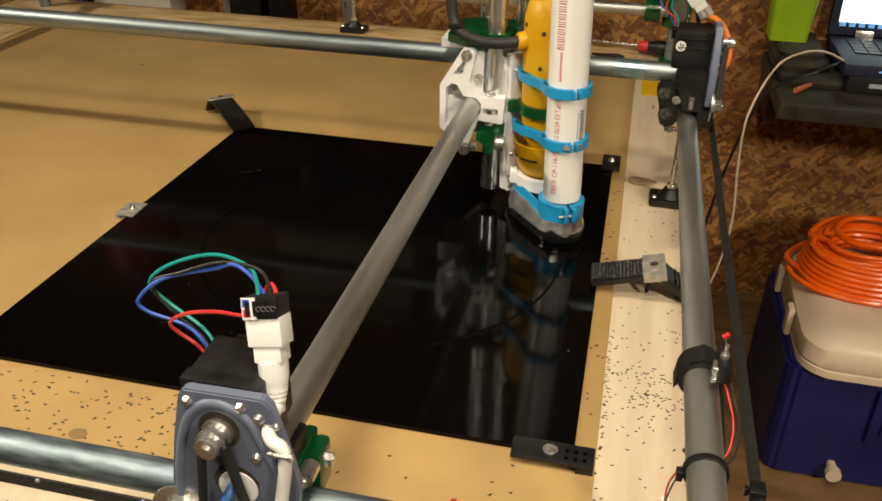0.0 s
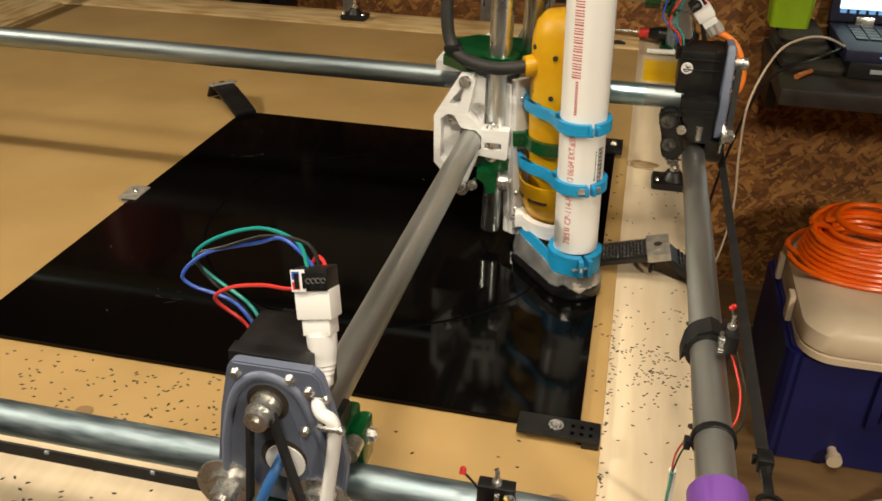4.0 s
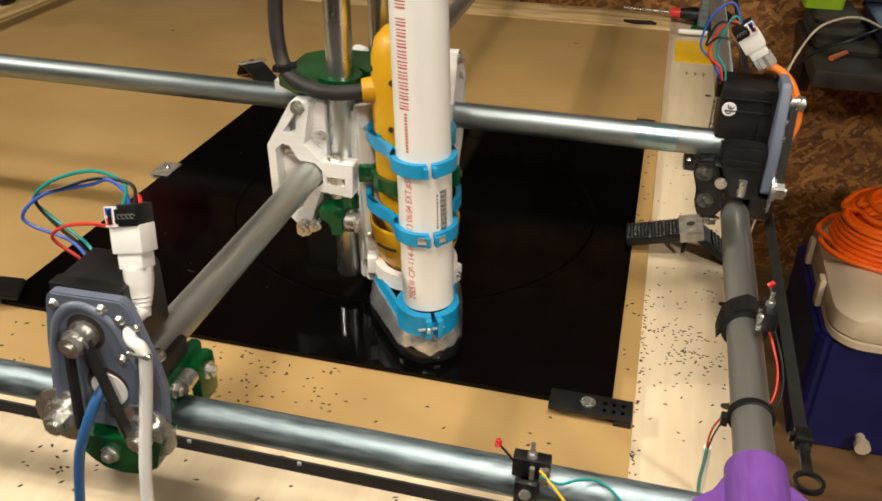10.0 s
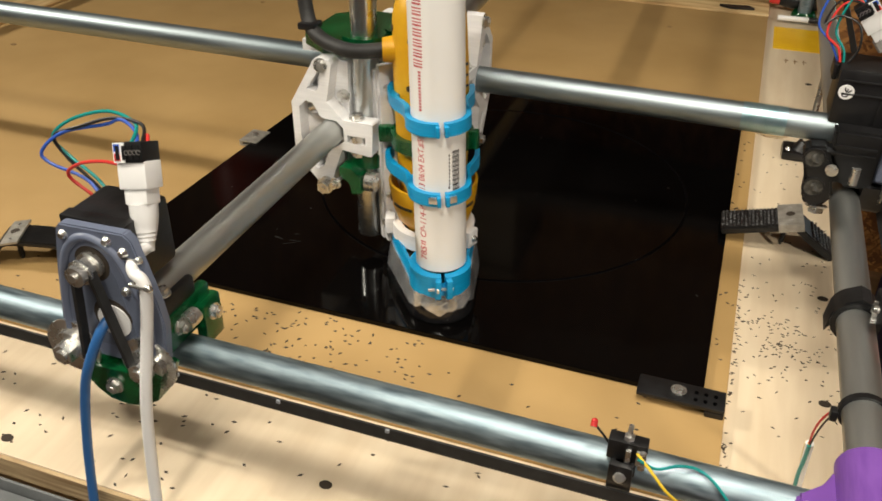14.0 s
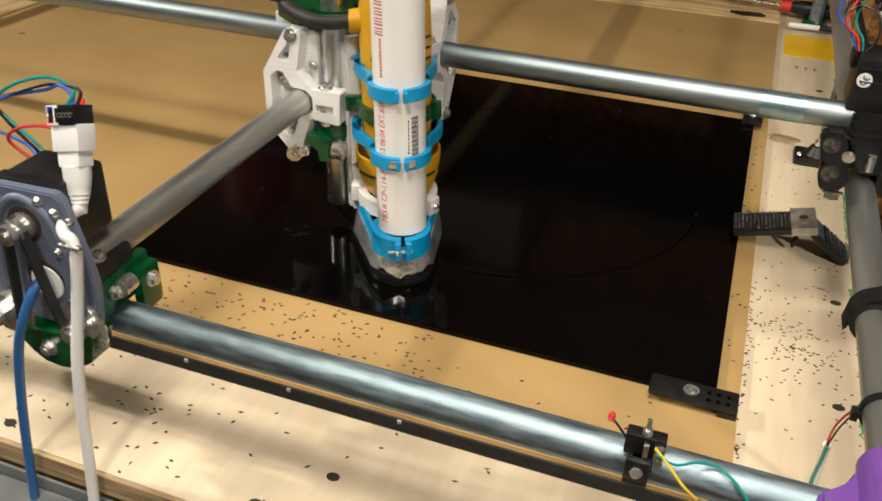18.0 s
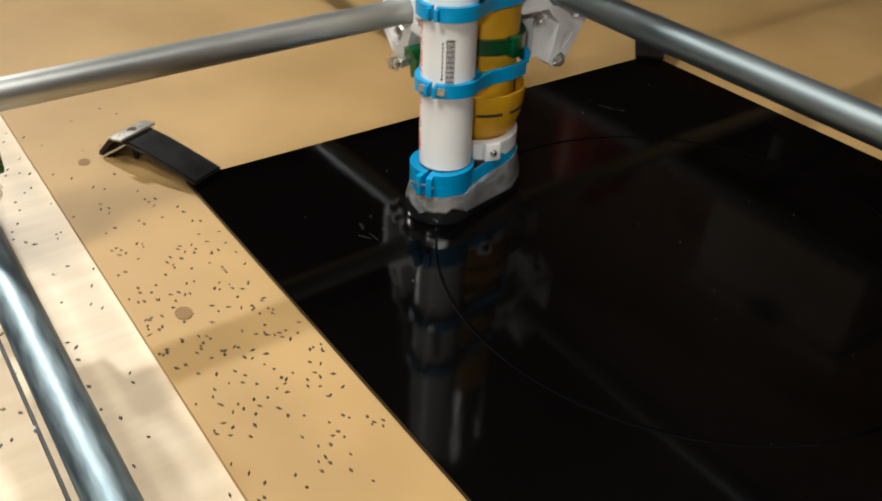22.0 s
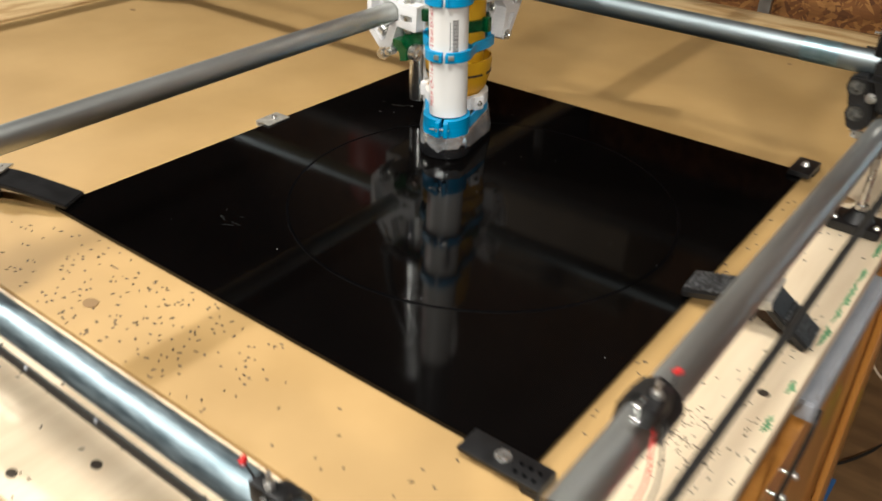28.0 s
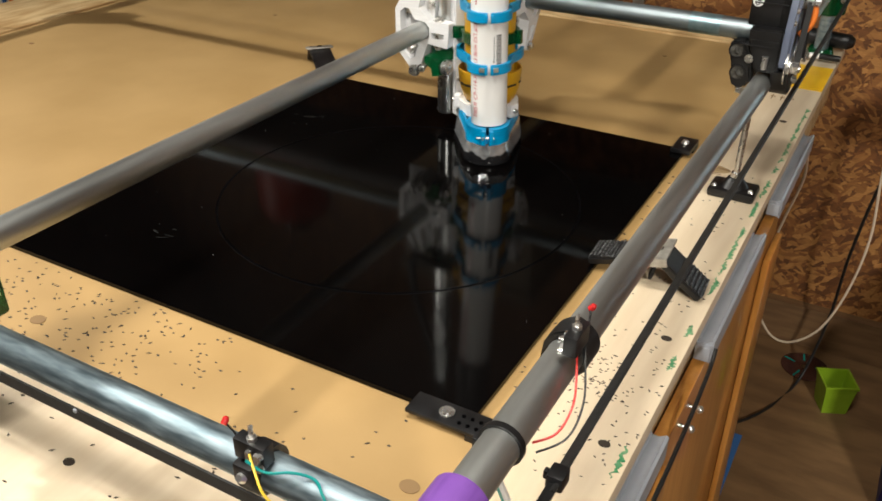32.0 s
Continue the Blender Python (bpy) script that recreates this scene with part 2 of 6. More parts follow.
CEIL = material("ceiling_board", (0.17, 0.11, 0.07), 0.8, colour2=(0.22, 0.15, 0.095), scale=5)
ORANGEWOOD = material("varnished_wood", (0.42, 0.18, 0.035), 0.3, colour2=(0.52, 0.24, 0.055), scale=12, stretch=(6, 6, 0.7), bump=0.06, coat=0.4)
GREYP = material("grey_plastic_strip", (0.30, 0.32, 0.36), 0.4, colour2=(0.36, 0.38, 0.42), scale=20)
GREYD = material("dull_grey_channel", (0.125, 0.135, 0.14), 0.42, colour2=(0.165, 0.175, 0.18), scale=30, bump=0.05)
TAPEY = material("yellow_tape", (0.80, 0.45, 0.004), 0.5, colour2=(0.86, 0.52, 0.012), scale=25)
GREENPAINT = material("green_marker", (0.02, 0.20, 0.075), 0.6, colour2=(0.16, 0.34, 0.17), scale=120)
LIME = material("lime_plastic", (0.22, 0.36, 0.012), 0.4, colour2=(0.27, 0.43, 0.02), scale=20)
SCREEN = material("lit_screen", (0.62, 0.85, 0.95), 0.3, emit=1.3)
SCREENB = material("lit_bar", (0.10, 0.28, 0.60), 0.3, emit=0.9)
LAPTOP = material("laptop_blue", (0.012, 0.014, 0.040), 0.5, 0.2, colour2=(0.020, 0.022, 0.055), scale=60)
SHELF = material("dark_shelf", (0.014, 0.011, 0.009), 0.5, colour2=(0.034, 0.027, 0.021), scale=14, bump=0.1)
W = {k: material("wire_" + k, c, 0.4) for k, c in dict(red=(0.65, 0.04, 0.035), blue=(0.03, 0.10, 0.50), green=(0.0, 0.26, 0.24), black=(0.012, 0.012, 0.012),
     white=(0.84, 0.84, 0.84), orange=(0.85, 0.22, 0.03), yellow=(0.75, 0.50, 0.03), navy=(0.03, 0.13, 0.36), tan=(0.60, 0.50, 0.38)).items()}
CLEAR = material("clear_plug", (0.75, 0.75, 0.72), 0.15, transmission=0.6)
FLECK = material("wood_flecks", (0.030, 0.022, 0.014), 0.6, colour2=(0.075, 0.05, 0.03), scale=400)
DUST = material("pale_dust", (0.5, 0.5, 0.48), 0.7)
LED = material("red_lens", (0.50, 0.02, 0.02), 0.25)
WALLP = material("painted_panel", (0.62, 0.58, 0.50), 0.6, colour2=(0.68, 0.64, 0.56), scale=5)
BLUETARP = material("blue_jug", (0.02, 0.07, 0.36), 0.4, colour2=(0.03, 0.10, 0.45), scale=10)
KNOT = material("dark_hole", (0.035, 0.025, 0.016), 0.8)
KNOTM = material("board_hole", (0.26, 0.16, 0.07), 0.8)
DISC = material("disc_face", (0.20, 0.11, 0.10), 0.12, 0.9)
DISCB = material("disc_glint", (0.02, 0.55, 0.50), 0.2, 0.6)


# ---------------------------------------------------------------- mesh helpers
def put(bm, verts, m):
    if m is not None:
        bmesh.ops.transform(bm, matrix=m, verts=verts)
    return verts


def box(bm, a, b, bev=0.0, m=None):
    r = bmesh.ops.create_cube(bm, size=1)["verts"]
    for v in r:
        v.co = Vector([(a[i] + b[i]) / 2 + v.co[i] * (b[i] - a[i]) for i in range(3)])
    if bev:
        es = list({e for v in r for e in v.link_edges})
        out = bmesh.ops.bevel(bm, geom=es, offset=bev, segments=2, affect="EDGES", profile=0.6)
        r = list({v for f in out["faces"] for v in f.verts} | {v for v in r if v.is_valid})
    return put(bm, r, m)


def cyl(bm, p, q, r, r2=None, seg=24, caps=True):
    p, q = Vector(p), Vector(q)
    v = bmesh.ops.create_cone(bm, cap_ends=caps, segments=seg, radius1=r, radius2=r if r2 is None else r2, depth=(q - p).length)["verts"]
    return put(bm, v, Matrix.Translation((p + q) / 2) @ (q - p).to_track_quat("Z", "Y").to_matrix().to_4x4())


def ball(bm, p, r, s=(1, 1, 1), seg=12):
    v = bmesh.ops.create_uvsphere(bm, u_segments=seg, v_segments=max(6, seg // 2), radius=r)["verts"]
    return put(bm, v, Matrix.Translation(p) @ Matrix.Diagonal((*s, 1)))


def prism(bm, outline, h0, h1, m=None, hole=None):
    """Outline in x, y, pushed from h0 to h1 along z; hole: an outline with the same number of points."""
    n = len(outline)
    lo = [bm.verts.new((x, y, h0)) for x, y in outline]
    hi = [bm.verts.new((x, y, h1)) for x, y in outline]
    made = lo + hi
    for i in range(n):
        j = (i + 1) % n
        bm.faces.new((lo[i], lo[j], hi[j], hi[i]))
    if hole:
        lo2 = [bm.verts.new((x, y, h0)) for x, y in hole]
        hi2 = [bm.verts.new((x, y, h1)) for x, y in hole]
        made += lo2 + hi2
        for i in range(n):
            j = (i + 1) % n
            bm.faces.new((lo2[j], lo2[i], hi2[i], hi2[j]))
            bm.faces.new((hi[i], hi[j], hi2[j], hi2[i]))
            bm.faces.new((lo[j], lo[i], lo2[i], lo2[j]))
    else:
        bm.faces.new(hi)
        bm.faces.new(lo[::-1])
    return put(bm, made, m)


def plate(bm, outline, holes, h0, h1, m=None):
    """Outline in x, y with any number of holes, pushed from h0 to h1 along z."""
    made = []
    for h in (h0, h1):
        edges = []
        for loop in (outline, *holes):
            vs = [bm.verts.new((x, y, h)) for x, y in loop]
            edges += [bm.edges.new((vs[i], vs[(i + 1) % len(vs)])) for i in range(len(vs))]
            made.append(vs)
        bmesh.ops.triangle_fill(bm, use_beauty=True, use_dissolve=False, edges=edges)
    k = 1 + len(holes)
    for lo, hi in zip(made[:k], made[k:]):
        for i in range(len(lo)):
            j = (i + 1) % len(lo)
            bm.faces.new((lo[i], lo[j], hi[j], hi[i]))
    return put(bm, [v for vs in made for v in vs], m)


def arc(cx, cy, r, a0, a1, n=24):
    return [(cx + r * math.cos(radians(a0 + (a1 - a0) * i / n)), cy + r * math.sin(radians(a0 + (a1 - a0) * i / n))) for i in range(n + 1)]


def band(bm, cx, cy, r0, r1, z0, z1, a0=0, a1=360, n=36, m=None):
    """A ring or part of one, standing on z."""
    return prism(bm, arc(cx, cy, r1, a0, a1, n) + arc(cx, cy, r0, a1, a0, n), z0, z1, m)


def smooth_path(pts, steps=6):
    pts = [Vector(p) for p in pts]
    out = []
    for i in range(len(pts) - 1):
        p0, p1, p2, p3 = pts[max(i - 1, 0)], pts[i], pts[i + 1], pts[min(i + 2, len(pts) - 1)]
        for k in range(steps):
            t = k / steps
            out.append(0.5 * (2 * p1 + (p2 - p0) * t + (2 * p0 - 5 * p1 + 4 * p2 - p3) * t * t + (3 * p1 - p0 - 3 * p2 + p3) * t ** 3))
    return out + [pts[-1]]


def cord(bm, pts, r, seg=8, steps=6):
    """A round cord swept through points."""
    path = smooth_path(pts, steps)
    up = Vector((0.13, 0.21, 0.97)).normalized()
    rings = []
    for i, p in enumerate(path):
        d = (path[min(i + 1, len(path) - 1)] - path[max(i - 1, 0)]).normalized()
        side = d.cross(up)
        side = side.normalized() if side.length > 1e-4 else Vector((1, 0, 0))
        up = side.cross(d).normalized()
        rings.append([bm.verts.new(p + (side * math.cos(a) + up * math.sin(a)) * r) for a in [2 * math.pi * k / seg for k in range(seg)]])
    for a, b in zip(rings, rings[1:]):
        for k in range(seg):
            bm.faces.new((a[k], a[(k + 1) % seg], b[(k + 1) % seg], b[k]))
    bm.faces.new(rings[0][::-1])
    bm.faces.new(rings[-1])


def lathe(bm, profile, centre=(0, 0, 0), seg=32, squash=None):
    rings = []
    for r, z in profile:
        ring = []
        for k in range(seg):
            a = 2 * math.pi * k / seg
            s = squash(a, z) if squash else 1
            ring.append(bm.verts.new((centre[0] + r * s * math.cos(a), centre[1] + r * s * math.sin(a), centre[2] + z)))
        rings.append(ring)
    for a, b in zip(rings, rings[1:]):
        for k in range(seg):
            bm.faces.new((a[k], a[(k + 1) % seg], b[(k + 1) % seg], b[k]))
    bm.faces.new(rings[0][::-1])
    bm.faces.new(rings[-1])


def hexbolt(bm, p, d, r=0.006, h=0.004, washer=True):
    p, d = Vector(p), Vector(d).normalized()
    if washer:
        cyl(bm, p, p + d * 0.001, r * 1.35, seg=16)
    cyl(bm, p, p + d * (h + 0.001), r, seg=6)
    cyl(bm, p, p + d * (h + 0.002), r * 0.45, seg=8)


def screwhead(bm, p, d, r=0.003):
    p, d = Vector(p), Vector(d).normalized()
    cyl(bm, p, p + d * r * 0.8, r, r * 0.6, seg=12)


def bolt(parent, p, d, r=0.0052, h=0.004, shank=0.0):
    bm = bmesh.new()
    hexbolt(bm, p, d, r, h)
    if shank:
        cyl(bm, Vector(p), Vector(p) - Vector(d).normalized() * shank, r * 0.5, seg=10)
    return part("bolt", bm, BOLT, parent)


def screw(parent, p, d, r=0.003):
    bm = bmesh.new()
    screwhead(bm, p, d, r)
    return part("screw", bm, BOLT, parent)


def build(name, bm, mat, angle=40):
    bmesh.ops.recalc_face_normals(bm, faces=bm.faces)
    me = bpy.data.meshes.new(name)
    bm.to_mesh(me)
    bm.free()
    me.materials.append(mat)
    me.polygons.foreach_set("use_smooth", [True] * len(me.polygons))
    me.set_sharp_from_angle(angle=radians(angle))
    return me


def part(name, bm, mat, parent, label=""):
    ob = new(name, build(name, bm, mat))
    ob.parent = parent
    if label:
        ob["label"] = label
    return ob


def thing(name, label, category, group="", kind="", at=(0, 0, 0)):
    ob = new(name)
    ob.empty_display_size = 0.02
    ob.location = at
    return tagged(ob, label, category, group, kind)


def solid(name, bm, mat, label="", category="", group="", kind=""):
    return tagged(new(name, build(name, bm, mat)), label, category, group, kind)


def B():
    return bmesh.new()


def boxpart(name, a, b, mat, parent, bev=0.0, label=""):
    bm = B()
    box(bm, a, b, bev)
    return part(name, bm, mat, parent, label)


def tubepart(name, p, q, r, mat, parent, label="", wall=0.0015, seg=32):
    """A hollow tube from p to q."""
    bm = B()
    p, q = Vector(p), Vector(q)
    n = (q - p).length
    band(bm, 0, 0, r - wall, r, 0, n, 0, 360, seg, Matrix.Translation(p) @ (q - p).to_track_quat("Z", "Y").to_matrix().to_4x4())
    bmesh.ops.remove_doubles(bm, verts=bm.verts, dist=1e-6)
    return part(name, bm, mat, parent, label)


# ---------------------------------------------------------------- the room
def slab(name, a, b, mat, label):
    bm = B()
    box(bm, a, b)
    return solid(name, bm, mat, label, kind="structure")


FZ = -0.75
slab("floor", (-2.8, -2.8, FZ - 0.1), (2.6, 1.38, FZ), FLOOR, "worn brown plywood shop floor")
slab("wall_north", (-2.9, 1.38, FZ - 0.1), (2.7, 1.46, 2.1), OSB, "bare oriented strand board wall")
slab("wall_east", (2.6, -2.8, FZ - 0.1), (2.7, 1.38, 2.1), OSB, "bare oriented strand board wall")
slab("wall_west", (-2.9, -2.8, FZ - 0.1), (-2.8, 1.38, 2.1), OSB, "bare oriented strand board wall")
slab("wall_south", (-2.9, -2.9, FZ - 0.1), (2.7, -2.8, 2.1), OSB, "bare oriented strand board wall")
slab("ceiling", (-2.9, -2.9, 2.1), (2.7, 1.46, 2.16), CEIL, "dim unpainted ceiling board")
slab("baseboard", (0.3, 1.355, FZ), (2.6, 1.38, FZ + 0.10), DARKPINE, "flat aged board along the wall foot")

TR = 0.0112                       # radius of the conduit
YN, ZN = -0.175, 0.087            # near rail
XR, ZR = 0.614, 0.116             # right rail
XL, YF = -0.705, 1.105            # left and far rails
OX, ZY = -0.1155, 0.131            # conduit along y, beside the carriage
OY, ZX = 0.117, 0.168             # conduit along x

# ---------------------------------------------------------------- work table
table = thing("work_table", "light plywood work table with pine border and fibreboard top", "table")
bm = B()
box(bm, (-0.80, -0.225, -0.024), (0.648, 1.165, -0.006), 0.0008)
part("tabletop", bm, PLY, table, "pale birch plywood tabletop")
boxpart("ply_edge", (-0.79, -0.2285, -0.0235), (0.640, -0.2255, -0.0065), PLYX, table)
bm = B()
box(bm, (-0.625, -0.1045, -0.0055), (0.5545, 1.055, 0.0), 0.0006)
part("spoilboard", bm, MDF, table, "flat brown fibreboard sheet with scattered flecks")
for a, b, mt in (((-0.80, 1.058, -0.0055), (0.555, 1.165, 0.0025), LUMBER), ((-0.80, -0.10, -0.0055), (-0.63, 1.055, 0.0025), LUMBERY)):
    boxpart("border_board", a, b, mt, table, 0.002, "pine border board")
for a, b in (((-0.79, -0.215, -0.10), (0.640, -0.180, -0.0245)), ((0.600, -0.178, -0.10), (0.640, 1.12, -0.0245)), ((-0.79, 1.122, -0.10), (0.640, 1.155, -0.0245))):
    boxpart("apron", a, b, LUMBER, table, 0.002)
for x, y in ((-0.74, -0.14), (0.56, -0.14), (-0.74, 1.09), (0.56, 1.09)):
    boxpart("leg", (x - 0.04, y - 0.04, FZ), (x + 0.04, y + 0.03, -0.10), LUMBER, table, 0.003)


def disc(name, x, y, z, r, mat, parent, s=1.0):
    bm = B()
    cyl(bm, (x, y, z - 0.002), (x, y, z + 0.0004), r, seg=20)
    for v in bm.verts:
        v.co.x = x + (v.co.x - x) * s
    return part(name, bm, mat, parent)


for x, y in ((0.305, -0.172), (0.269, -0.211), (0.072, -0.212), (0.628, 0.183), (0.6265, 0.034), (-0.52, 0.9), (0.62, 0.75), (0.59, -0.15)):
    disc("screw_hole", x, y, -0.0058, 0.0036, KNOT, table, 1.3)
for x, y, r in ((0.148, -0.0725, 0.006), (0.5285, -0.077, 0.006), (-0.10, -0.066, 0.005), (-0.537, 0.454, 0.004), (0.40, 0.93, 0.003), (-0.3, 0.8, 0.003)):
    disc("dowel_hole", x, y, 0.0002, r, KNOTM, table, 1.25)
KNOTW = material("knot_brown", (0.50, 0.37, 0.21), 0.6, colour2=(0.24, 0.15, 0.07), scale=60, stretch=(0.4, 3.5, 1), detail=6, lo=0.42, hi=0.62)
for x, y in ((-0.099, -0.149), (0.577, 0.549)):
    bm = B()
    rim = [(x + 0.0185 * (1 + 0.07 * math.sin(3 * a + x)) * math.cos(a), y + 0.0115 * (1 + 0.10 * math.sin(2 * a + 1)) * math.sin(a)) for a in (k * math.pi / 18 for k in range(36))]
    prism(bm, rim, -0.0064, -0.0057)
    knot = part("board_knot", bm, KNOTW, table, "streaked brown knot")
    for k in range(3):
        bm = B()
        band(bm, 0, 0, 0.0105 + k * 0.0028, 0.0112 + k * 0.0028, -0.0060, -0.0055, 20 + 40 * k, 200 + 50 * k, 24, Matrix.Translation((x, y, 0)) @ Matrix.Diagonal((1.35, 0.85, 1, 1)))
        part("growth_ring", bm, KNOTM, knot)
bm = B()
box(bm, (0.567, 0.90, -0.0062), (0.6475, 1.02, -0.0054))
part("tape_patch", bm, TAPEY, table, "bright yellow tape patch")
rnd = random.Random(5)
for k in range(30):
    y = 0.02 + k * 0.027 + rnd.uniform(-0.008, 0.008)
    if y < 0.24 and rnd.random() < 0.5 or rnd.random() < 0.12:
        continue
    bm = B()
    n, h2 = 18, rnd.uniform(0.008, 0.019)
    side = [(0.6425 + rnd.uniform(-0.0030, 0.0), y - h2 + 2 * h2 * i / n) for i in range(n + 1)]
    back = [(min(0.6476, x + rnd.uniform(0.0012, 0.0052) * math.sin(math.pi * (i + 0.5) / (n + 1))), q) for i, (x, q) in enumerate(side)][::-1]
    prism(bm, side + back, -0.0065, -0.0055)
    part("paint_smear", bm, GREENPAINT, table)

# pencilled figures far off, too small to read
for k in range(3):
    bm = B()
    box(bm, (0.585 + k * 0.013, 0.845, -0.0062), (0.592 + k * 0.013, 0.8465, -0.0055))
    box(bm, (0.587 + k * 0.013, 0.835, -0.0062), (0.5885 + k * 0.013, 0.853, -0.0055))
    part("pencil_mark", bm, KNOTM, table)

cab = thing("side_cabinet", "varnished orange wooden cabinet side under the table edge", "cabinet")
boxpart("panel", (0.642, 0.02, FZ), (0.655, 0.62, -0.063), ORANGEWOOD, cab, 0.002)
boxpart("stile", (0.6553, 0.02, FZ), (0.664, 0.10, -0.066), ORANGEWOOD, cab, 0.003)
boxpart("stile", (0.6553, 0.54, FZ), (0.664, 0.62, -0.105), ORANGEWOOD, cab, 0.003)
for y in (0.158, 0.187):
    bm = B()
    cyl(bm, (0.6545, y, -0.072), (0.664, y, -0.072), 0.0018, seg=10)
    ball(bm, (0.666, y, -0.072), 0.0038)
    part("hook_screw", bm, BOLT, cab, "small brass hook screw")


def side_strip(y0, y1):
    """A grey plastic channel clipped along the table's edge."""
    t = thing("edge_channel", "grey plastic channel clipped along the table edge", "channel", "edge channels")
    prof = [(0.6425, -0.043), (0.6425, -0.035), (0.6450, -0.035), (0.6465, -0.040), (0.6525, -0.040), (0.6575, -0.036), (0.6597, -0.038), (0.6597, -0.061), (0.6573, -0.061), (0.6565, -0.043), (0.6515, -0.0435)]
    bm = B()
    prism(bm, [(x, z) for x, z in prof], y0, y1, Matrix(((1, 0, 0, 0), (0, 0, 1, 0), (0, 1, 0, 0), (0, 0, 0, 1))))
    part("channel", bm, GREYP, t)
    boxpart("end_cap", (0.6440, y0 - 0.006, -0.057), (0.6585, y0 + 0.003, -0.0415), GREYP, t, 0.0015, "pale grey end cap")
    return t


for y0, y1 in ((0.570, 0.803), (0.242, 0.475), (-0.091, 0.100)):
    side_strip(y0, y1)
front = thing("front_channel", "dull grey metal channel along the front table edge", "channel")
boxpart("web", (-0.9, -0.262, -0.040), (0.36, -0.232, -0.036), GREYD, front, 0.001)
boxpart("lip", (-0.9, -0.266, -0.060), (0.36, -0.262, -0.030), GREYD, front, 0.001)
boxpart("back", (-0.9, -0.2315, -0.060), (0.36, -0.2292, -0.026), GREYD, front, 0.0008)

# ---------------------------------------------------------------- black sheet and its clamps
sheet = thing("acrylic_sheet", "glossy black acrylic sheet with a circular groove on the fibreboard", "plastic sheet")
bm = B()
prism(bm, [(-0.017, -0.004), (0.537, -0.004), (0.537, 0.565), (-0.003, 0.565)], 0.0003, 0.0052)
bmesh.ops.bevel(bm, geom=list(bm.edges), offset=0.0005, segments=2, affect="EDGES")
part("panel", bm, ACRYLIC, sheet)
bm = B()
band(bm, 0.2975, 0.281, 0.1958, 0.1984, 0.0050, 0.00535, 0, 360, 160)
part("groove", bm, GROOVE, sheet, "thin routed circular groove")
# thin lip added over part of the circle for the groove's light edge
bm = B()
band(bm, 0.2975, 0.281, 0.19845, 0.1989, 0.0050, 0.0054, -125, -25, 70)
part("groove_burr", bm, material("groove_burr", (0.003, 0.003, 0.0035), 0.40, spec=0.22), sheet, "thin raised lip standing for the groove's highlight")
# rubbed scratches and chips near the far side and the near corner
rnd = random.Random(21)
SCRATCH = material("pale_scratch", (0.020, 0.020, 0.019), 0.5)
for cx, cy, n, a in ((0.075, 0.415, 7, 0.5), (0.14, 0.085, 5, 0.2)):
    bm = B()
    for k in range(n):
        x, y = cx + rnd.gauss(0, 0.012), cy + rnd.gauss(0, 0.007)
        l = rnd.uniform(0.0012, 0.006)
        box(bm, (-l, -0.00022, 0), (l, 0.00022, 0.0002), 0, Matrix.Translation((x, y, 0.0052)) @ Matrix.Rotation(a + rnd.gauss(0, 0.25), 4, "Z"))
    part("scratch_patch", bm, SCRATCH, sheet, "pale rubbed scratches")


def flecks(name, mat, spots, seed, label, lx=(0.0016, 0.0032), w=0.0011, h=0.0009):
    rnd = random.Random(seed)
    vs, fs = [], []
    for x, y, z in spots(rnd):
        a = rnd.gauss(0.15, 0.6)
        l, ww, hh = rnd.uniform(*lx), w * rnd.uniform(0.7, 1.2), h * rnd.uniform(0.6, 1.2)
        c, s = math.cos(a), math.sin(a)
        i = len(vs)
        for u, v, q in ((-l, 0, 0), (0, -ww, 0), (l, 0, 0), (0, ww, 0), (-l * 0.3, 0, hh), (l * 0.35, 0, hh * 0.8)):
            vs.append((x + u * c - v * s, y + u * s + v * c, z + q))
        fs += [(i, i + 1, i + 4), (i + 1, i + 5, i + 4), (i + 1, i + 2, i + 5), (i + 2, i + 3, i + 5), (i + 3, i + 4, i + 5), (i + 3, i, i + 4)]
    me = bpy.data.meshes.new(name)
    me.from_pydata(vs, [], fs)
    me.materials.append(mat)
    return tagged(new(name, me), label, "flecks", kind="stuff")


def fleck_spots(r):
    out = []
    for _ in range(110):
        out.append((min(max(r.gauss(0.597, 0.024), 0.557), 0.645), r.gauss(0.105, 0.026), -0.006))
    for _ in range(95):
        out.append((r.uniform(0.557, 0.644), r.gauss(0.13, 0.085), -0.006))
    for _ in range(45):
        out.append((r.uniform(0.557, 0.644), r.uniform(0.2, 0.56), -0.006))
    for _ in range(60):
        out.append((r.gauss(0.5575, 0.0015), r.uniform(-0.10, 0.2), -0.006))
    return out


def board_spots(r):
    out = []
    for _ in range(190):
        x = r.gauss(0.17, 0.085)
        y = r.uniform(-0.102, -0.008)
        out.append((x, y, 0.0))
    for _ in range(70):
        out.append((r.uniform(-0.2, 0.5), r.uniform(-0.10, -0.01), 0.0))
    for _ in range(150):
        out.append((r.uniform(-0.25, 0.42), r.uniform(-0.222, -0.107), -0.006))
    for _ in range(20):
        out.append((r.uniform(0.539, 0.553), r.uniform(0.0, 0.5), 0.0))
    return out


